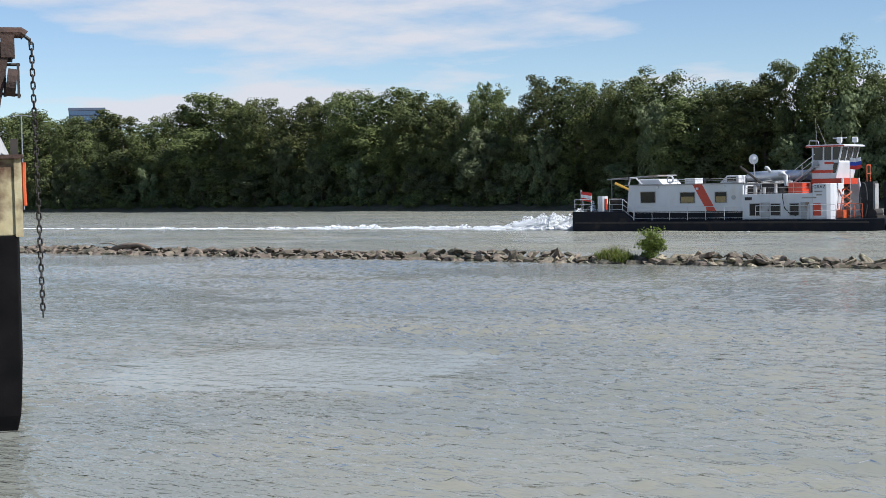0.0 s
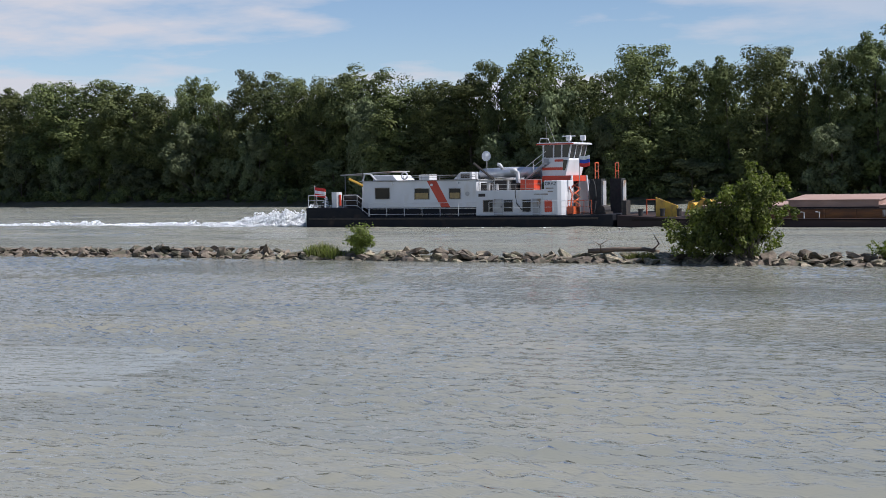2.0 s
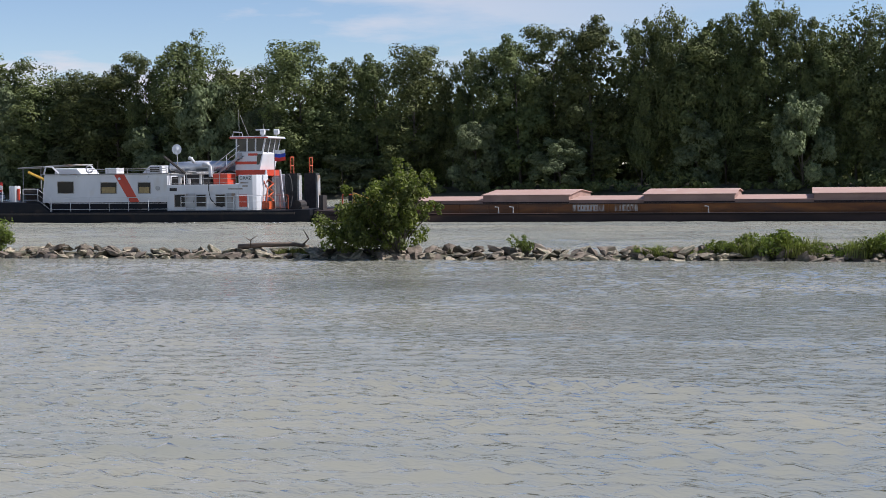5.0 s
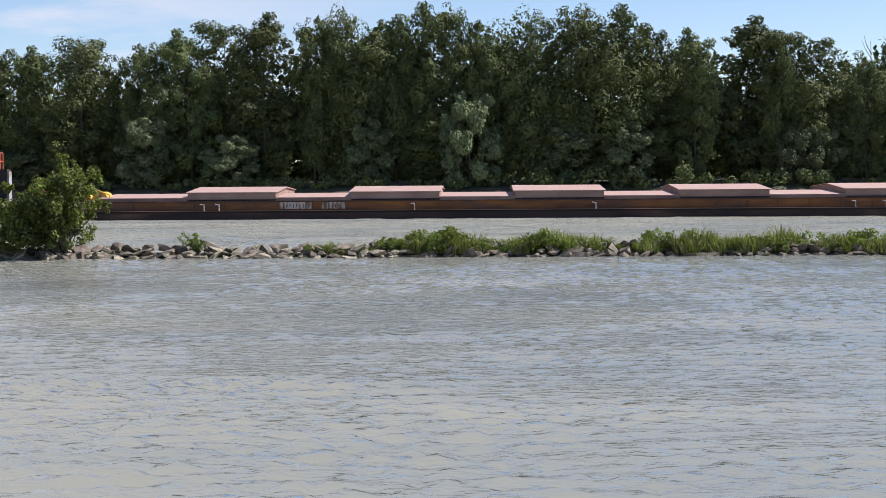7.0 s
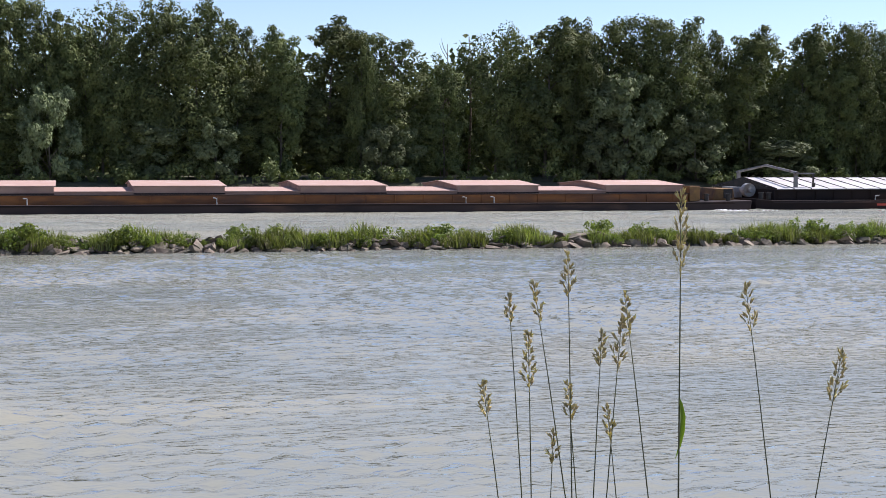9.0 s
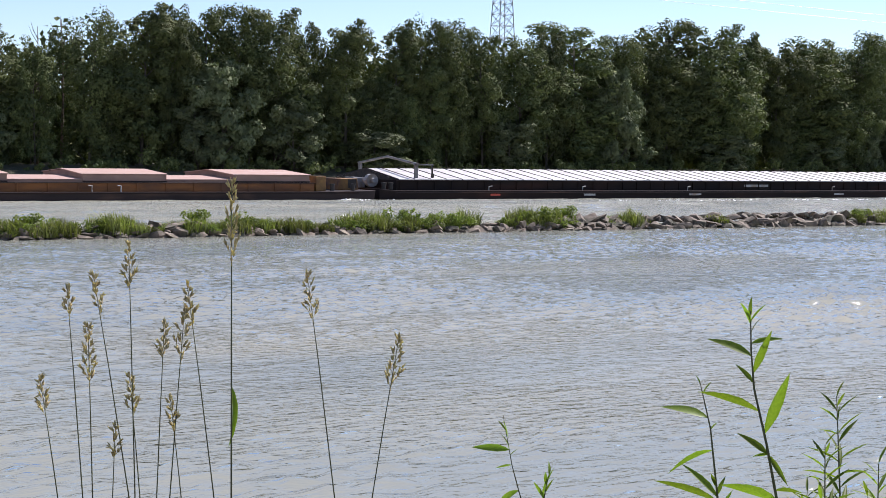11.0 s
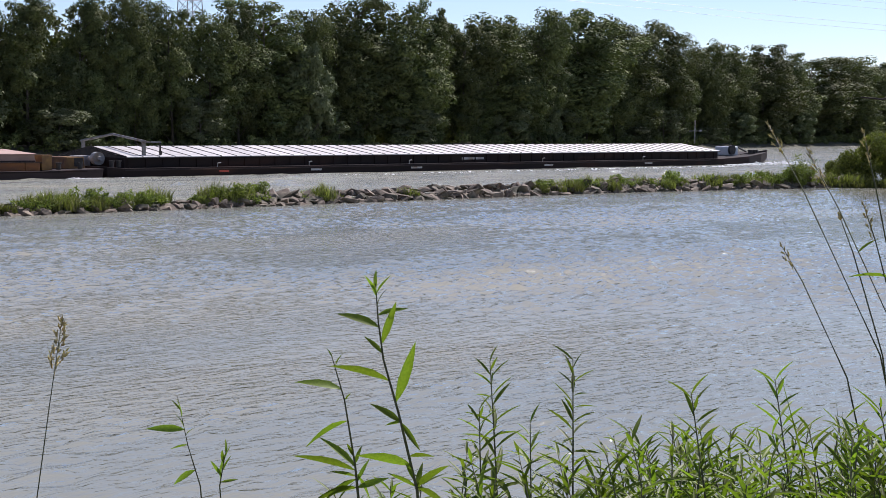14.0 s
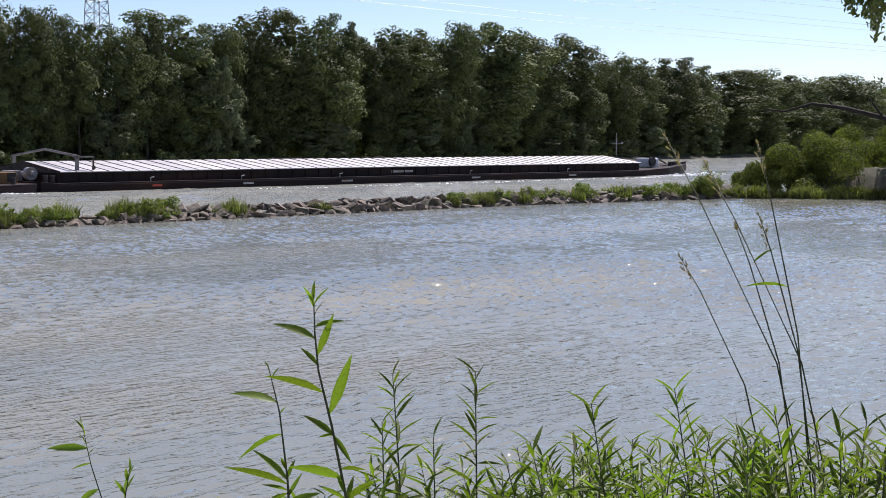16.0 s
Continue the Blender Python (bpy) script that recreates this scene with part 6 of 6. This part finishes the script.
# ---- plants on the near bank ----
STEM = material("grass_stem", (0.085, 0.090, 0.03), (0.05, 0.05, 0.02), 0.6, scale=30)
SEED = material("seed_head", (0.62, 0.50, 0.29), (0.44, 0.34, 0.18), 0.8, scale=60, island=0.4, translucent=0.25)
SWAYING = []
SHOOT_LEAF = material("fresh_willow_leaf", (0.14, 0.175, 0.022), (0.095, 0.13, 0.016), 0.5, scale=25, island=0.25, vary=0.3, translucent=0.36)


def ground_z(x, y):
    n = along(NEAR_SHORE, x)
    return float(np.interp(y, (-30, n - 4.6, n - 3.0, n), (2.2, 1.95, 1.4, 0.0)))


def leaf_blade(length=1.0, width=0.15, droop=0.18, fold=0.05):
    """A lance-shaped leaf along +x, folded at the midrib and drooping to the tip."""
    sh, prof = Shape(), ((0.0, 0.08), (0.12, 0.55), (0.32, 0.98), (0.55, 0.92), (0.78, 0.55), (0.93, 0.2), (1.0, 0.0))
    for u, w in prof:
        z = -droop * u * u
        sh.v += [(u * length, -w * width / 2, z + fold * w), (u * length, 0, z), (u * length, w * width / 2, z + fold * w)]
    for i in range(len(prof) - 1):
        for k in (0, 1):
            a = 3 * i + k
            sh.f.append((a, a + 3, a + 4, a + 1))
    return sh


def turn_to(d, roll=0.0):
    d = Vector(d).normalized()
    return (d.to_track_quat("X", "Z").to_matrix() @ Euler((roll, 0, 0)).to_matrix()).to_4x4()


LEAVES = [leaf_blade(1, w, dr, fo).mesh("leaf", SHOOT_LEAF, True) for w, dr, fo in ((0.18, 0.15, 0.05), (0.21, 0.28, 0.04), (0.16, 0.05, 0.06), (0.22, 0.38, 0.03))]


def make_shoot(points, leaves, seed, label):
    """A willow shoot: a stem through the points, top first, with single leaves (place, angle, length)."""
    rng = np.random.default_rng(seed)
    points = [Vector(q) + Vector((0.266, 0.232, -0.010)) for q in points]
    top, foot = points[0], points[-1]
    z0 = ground_z(foot.x, foot.y)
    pts = [Vector(q) for q in points] + [Vector((foot.x + 0.03, foot.y - 0.02, (foot.z + z0) / 2)), Vector((foot.x + 0.04, foot.y - 0.02, z0 - 0.05))]
    base = pts[-1]
    sh = thing("willow_shoot", tuple(base), label, "plant", "willow shoots on the bank")
    part("stem", Shape().tube([q - base for q in reversed(pts)], 0.0036, 6, 0.0010), STEM, sh, smooth=True)
    az = math.atan2(top.x, top.y)
    right, away = Vector((math.cos(az), -math.sin(az), 0)), Vector((math.sin(az), math.cos(az), 0))
    if len(points) > 3:
        SWAYING.append((sh, base, away, top.z - base.z))
    n = len(points) - 1
    for k, ang, ln in leaves:
        u = k * n
        i = min(int(u), n - 1)
        at = pts[i].lerp(pts[i + 1], u - i)
        d = right * math.cos(radians(ang)) + Vector((0, 0, 1)) * math.sin(radians(ang)) + away * rng.uniform(-0.35, 0.25)
        lf = part("leaf", LEAVES[int(rng.integers(4))], None, sh)
        lf.matrix_basis = Matrix.Translation(at - base) @ turn_to(d, rng.choice((-1, 1)) * rng.uniform(0.6, 1.25)) @ Matrix.Diagonal((ln / 70, ln / 70, ln / 70, 1))


make_shoot([(1.544, 1.837, 3.309), (1.546, 1.835, 3.245), (1.552, 1.831, 3.18), (1.57, 1.816, 3.088), (1.591, 1.797, 2.955)],
           ((0.09, 103, 3.0), (0.07, 57, 2.8), (0.04, 95, 2.4), (0.15, 80, 2.6), (0.21, 22, 3.6), (0.29, 148, 5.1), (0.40, 70, 5.8), (0.46, 128, 2.9), (0.60, 160, 7.3), (0.70, 71, 8.1), (0.78, 140, 4.2), (0.92, 160, 6.5), (0.78, -55, 4.1), (0.78, 176, 2.1), (0.99, 45, 4.9), (0.99, 150, 4.0), (0.97, 112, 3.3), (0.89, 10, 2.9), (0.99, -20, 4.6), (0.99, 75, 3.0)),
           1, "tall willow shoot with long fresh green leaves")
make_shoot([(1.549, 1.963, 3.175), (1.565, 1.95, 3.093), (1.577, 1.94, 2.975), (1.579, 1.938, 2.933)],
           ((0.04, 110, 1.6), (0.10, 75, 2.1), (0.26, 153, 5.5), (0.44, 198, 5.9), (0.74, 161, 8.2), (0.66, 75, 2.4), (0.68, 132, 5.8), (0.82, 165, 3.4), (0.98, 178, 6.1), (0.78, -62, 3.8), (0.62, 112, 2.2), (0.90, 60, 3.3), (0.98, 20, 4.0), (0.86, 200, 4.6), (0.34, 60, 1.3)),
           2, "willow shoot with broad drooping green leaves")
make_shoot([(2.304, 3.718, 2.764), (2.330, 3.703, 2.608), (2.360, 3.683, 2.482)], ((0.22, 96, 4.5), (0.15, 125, 2.8), (0.34, 172, 8.0), (0.34, 102, 4.2), (0.49, 190, 3.7), (0.80, 206, 6.5), (0.40, 60, 2.3)), 3, "thin young willow shoot with few leaves")
make_shoot([(2.425, 3.641, 2.587), (2.416, 3.647, 2.528), (2.409, 3.652, 2.480)], ((0.05, 80, 3.1), (0.31, 100, 3.9), (0.54, 62, 3.9), (0.82, 88, 7.7), (0.69, 120, 4.5), (0.88, 10, 3.9)), 4, "short willow shoot with yellowish leaf tips")


def osier_meshes(seed, leaf=0.055, height=1.0, count=40):
    """Stem and leaves of one narrow-leaved osier shoot."""
    rng = np.random.default_rng(seed)
    bend = rng.uniform(-0.14, 0.14, 2)
    def on(k):
        return Vector((bend[0] * k * k * height, bend[1] * k * k * height, k * height))
    stem = Shape().tube([on(k) for k in (0, 0.3, 0.6, 0.85, 1.0)], 0.004, 5, 0.001)
    blade = leaf_blade(1, 0.13, 0.14, 0.04)
    lv = Shape()
    for i in range(count):
        k = 0.38 + 0.62 * (i + rng.random()) / count
        a = i * 2.4 + rng.uniform(-0.4, 0.4)
        up = rng.uniform(-0.25, 0.75) + 0.7 * max(0, k - 0.8) * 5
        d = Vector((math.cos(a), math.sin(a), up))
        ln = leaf * rng.uniform(0.7, 1.35) * (1.15 - 0.5 * max(0, k - 0.85) / 0.15)
        m = Matrix.Translation(on(min(k, 1.0))) @ turn_to(d, rng.uniform(-0.6, 0.6)) @ Matrix.Diagonal((ln, ln, ln, 1))
        lv.add([m @ Vector(q) for q in blade.v], blade.f)
    return stem.mesh("stem", STEM, True), lv.mesh("leaves", SHOOT_LEAF, True)


def plant_osiers():
    rng = np.random.default_rng(61)
    kinds = [osier_meshes(200 + i, leaf=0.066, count=70) for i in range(7)]

    def put(az, d, top, label, slant=10):
        x, y = d * math.sin(radians(az)) + 0.246, d * math.cos(radians(az)) + 0.249
        z = ground_z(x, y) - 0.03
        st, lv = kinds[int(rng.integers(7))]
        ob = thing("osier_shoot", pose(x, y, z, rng.uniform(-slant, slant), rng.uniform(-slant, slant), 360 * rng.random()), label, "plant", "osiers on the bank")
        ob.scale = (1.0, 1.0, (top - z))
        part("stem", st, None, ob)
        part("leaves", lv, None, ob)
    for az, d, z in ((45.4, 2.8, 3.10), (47.8, 2.8, 3.11), (44.2, 2.7, 3.02), (46.4, 2.9, 2.98), (43.2, 2.6, 2.93)):
        put(az, d, z, "upright osier shoot with narrow green leaves", 1.5)
    for i in range(16):
        az, d = rng.uniform(40.2, 47.0), rng.uniform(2.4, 2.9)
        put(az, d, EYE + d * math.tan(radians(rng.uniform(-15.0, -12.4) - 0.25 * abs(az - 44))), "low osier shoot between the taller ones", 6)
    for i in range(290):
        az = 47.0 + 31.0 * rng.random() ** 0.9
        d = rng.uniform(2.2, 3.3)
        el = np.interp(az, (46, 49, 53, 56, 62, 80), (-13.6, -12.6, -11.7, -11.2, -10.5, -9.0)) - rng.uniform(0, 3.0) + (1.4 if rng.random() < 0.10 else 0)
        put(az, d, EYE + d * math.tan(radians(el)), "leafy osier shoot in a dense green stand")


plant_osiers()


def seed_head(rng, length, fine=1.0):
    """A loose panicle: short side branches up the stalk, longest near its foot, each with a bunch of pointed spikelets."""
    sh = Shape()

    def spikelet(c, d):
        l, w = fine * rng.uniform(0.012, 0.021), fine * rng.uniform(0.0024, 0.0038)
        s1 = d.orthogonal().normalized() * w
        s2 = d.cross(s1)
        sh.add([c, c + d * l * 0.4 + s1, c + d * l * 0.4 + s2, c + d * l * 0.4 - s1, c + d * l * 0.4 - s2, c + d * l], [(0, 2, 1), (0, 3, 2), (0, 4, 3), (0, 1, 4), (1, 2, 5), (2, 3, 5), (3, 4, 5), (4, 1, 5)])

    nodes = max(7, round(length / 0.0095))
    for i in range(nodes):
        k = (i + 0.5 * rng.random()) / nodes
        a = i * 2.6 + rng.uniform(-0.6, 0.6)
        root = Vector((0, 0, -length * (1 - k)))
        way = Vector((math.cos(a) * 0.75, math.sin(a) * 0.75, 1.0)).normalized()
        reach = length * (0.30 * (1 - k) ** 0.8 + 0.05) * rng.uniform(0.5, 1.15)
        sh.tube([root, root + way * reach], 0.0006, 3)
        for j in range(6 + int(10 * (1 - k) * rng.random()) + int(4 * rng.random())):
            u = 0.35 + 0.65 * rng.random()
            d = (way + Vector(rng.normal(size=3)) * 0.28).normalized()
            spikelet(root + way * reach * u, d)
    for j in range(8):
        spikelet(Vector((0, 0, -length * 0.12 * rng.random())), Vector((rng.normal(0, 0.2), rng.normal(0, 0.2), 1)).normalized())
    return sh


def reed(tip, foot, head, seed, leaves=(), via=None):
    rng = np.random.default_rng(seed)
    tip = Vector(tip)
    z0 = ground_z(*foot)
    base = Vector((foot[0], foot[1], z0 - 0.05))
    ob = thing("canary_grass", tuple(base), "tall dry canary grass stalk with a tan seed head", "grass", "seeding grass stalks")
    t = tip - base
    mid = Vector(via) - base if via else t * 0.55 + Vector((t.x * -0.1, t.y * -0.1, 0))
    part("stalk", Shape().tube([(0, 0, 0), mid, mid.lerp(t, 0.68) + Vector((0, 0, 0.012)), t], 0.0018 if via else 0.0027, 6, 0.001), STEM, ob, smooth=True)
    hd = part("seed_head", seed_head(rng, head, 0.6 if via else 1.0), SEED, ob)
    fat = 0.6 if head > 0.165 or via else 0.85
    hd.matrix_basis = Matrix.Translation(t) @ Vector(t - mid).to_track_quat("Z", "Y").to_matrix().to_4x4() @ Matrix.Diagonal((fat, fat, 1, 1))
    for k, ang, ln in leaves:
        az = math.atan2(tip.x, tip.y)
        d = Vector((math.cos(az), -math.sin(az), 0)) * math.cos(radians(ang)) + Vector((0, 0, 1)) * math.sin(radians(ang))
        lf = part("leaf", LEAVES[3], None, ob)
        lf.matrix_basis = Matrix.Translation(mid.lerp(t, k)) @ turn_to(d, 0.8) @ Matrix.Diagonal((ln, ln * 0.55, ln, 1))


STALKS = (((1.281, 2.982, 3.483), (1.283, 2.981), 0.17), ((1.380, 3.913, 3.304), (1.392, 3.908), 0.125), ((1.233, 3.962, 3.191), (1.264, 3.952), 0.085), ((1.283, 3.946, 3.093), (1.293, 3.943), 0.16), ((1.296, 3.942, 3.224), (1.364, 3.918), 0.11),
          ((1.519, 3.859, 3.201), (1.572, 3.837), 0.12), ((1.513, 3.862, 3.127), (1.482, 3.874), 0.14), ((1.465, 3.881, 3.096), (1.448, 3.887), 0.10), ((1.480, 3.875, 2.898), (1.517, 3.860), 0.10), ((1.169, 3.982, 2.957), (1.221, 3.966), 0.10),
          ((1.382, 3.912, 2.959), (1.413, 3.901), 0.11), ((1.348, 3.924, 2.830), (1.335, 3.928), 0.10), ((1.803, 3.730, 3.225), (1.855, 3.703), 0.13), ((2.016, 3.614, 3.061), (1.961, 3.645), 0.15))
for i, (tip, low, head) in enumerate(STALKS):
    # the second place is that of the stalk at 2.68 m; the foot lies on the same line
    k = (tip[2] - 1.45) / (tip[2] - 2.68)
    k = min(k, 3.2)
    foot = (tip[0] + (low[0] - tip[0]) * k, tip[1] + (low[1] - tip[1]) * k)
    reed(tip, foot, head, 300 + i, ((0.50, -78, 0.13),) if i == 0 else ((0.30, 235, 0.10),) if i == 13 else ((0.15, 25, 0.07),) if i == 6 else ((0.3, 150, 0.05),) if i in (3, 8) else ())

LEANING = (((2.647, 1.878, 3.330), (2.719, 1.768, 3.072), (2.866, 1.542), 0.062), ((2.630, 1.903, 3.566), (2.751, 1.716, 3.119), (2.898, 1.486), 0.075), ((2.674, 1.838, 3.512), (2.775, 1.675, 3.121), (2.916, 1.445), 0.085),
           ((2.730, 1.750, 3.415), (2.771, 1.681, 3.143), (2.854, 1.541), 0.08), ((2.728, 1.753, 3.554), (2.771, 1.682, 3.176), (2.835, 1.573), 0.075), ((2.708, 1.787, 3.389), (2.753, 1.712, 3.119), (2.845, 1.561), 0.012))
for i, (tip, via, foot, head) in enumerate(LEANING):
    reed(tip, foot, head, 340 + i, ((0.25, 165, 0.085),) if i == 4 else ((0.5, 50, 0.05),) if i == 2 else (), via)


def plant_bank_grass():
    rng = np.random.default_rng(19)
    for i in range(9):
        az, d = rng.uniform(57.8, 63), rng.uniform(2.5, 2.9)
        x, y = d * math.sin(radians(az)) + 0.246, d * math.cos(radians(az)) + 0.249
        sh = Shape()
        sh.add(*blade_verts(np.random.default_rng(400 + i), 18, 0.06, 1.24, 0.0075, 0.30))
        ob = part("grass_tuft", sh, SHOOT_LEAF)
        ob.matrix_basis = pose(x, y, ground_z(x, y) - 0.02)
        tagged(ob, "tuft of long green blades among the osiers", "grass", "grass among the osiers")


plant_bank_grass()


# ---- motion of the convoy and the water ----
def motions():
    for ob, s in VESSELS:
        y = ob.location.y
        walk(ob, [(t, pose(START + s + SPEED * t, y, 0)) for t in (0, 2, 4, 6, 8, 10, 12, 14, 16)])
    # the tall shoots lean with the wind
    gusts = ((0, 0.0), (4, 0.01), (8, 0.0), (12, 0.008), (12.5, -0.016), (13, -0.026), (13.5, -0.042), (14, -0.034), (14.5, -0.012), (15, 0.046), (15.5, 0.048), (16, 0.030))
    for ob, base, away, tall in SWAYING:
        walk(ob, [(t, Matrix.Translation(base) @ Matrix.Rotation(d / tall, 4, away)) for t, d in gusts])
    for sheet in (water, bay, stream):
        walk(sheet, [(t, pose(-0.12 * t, 0, 0)) for t in (0, 4, 8, 12, 16)])


motions()
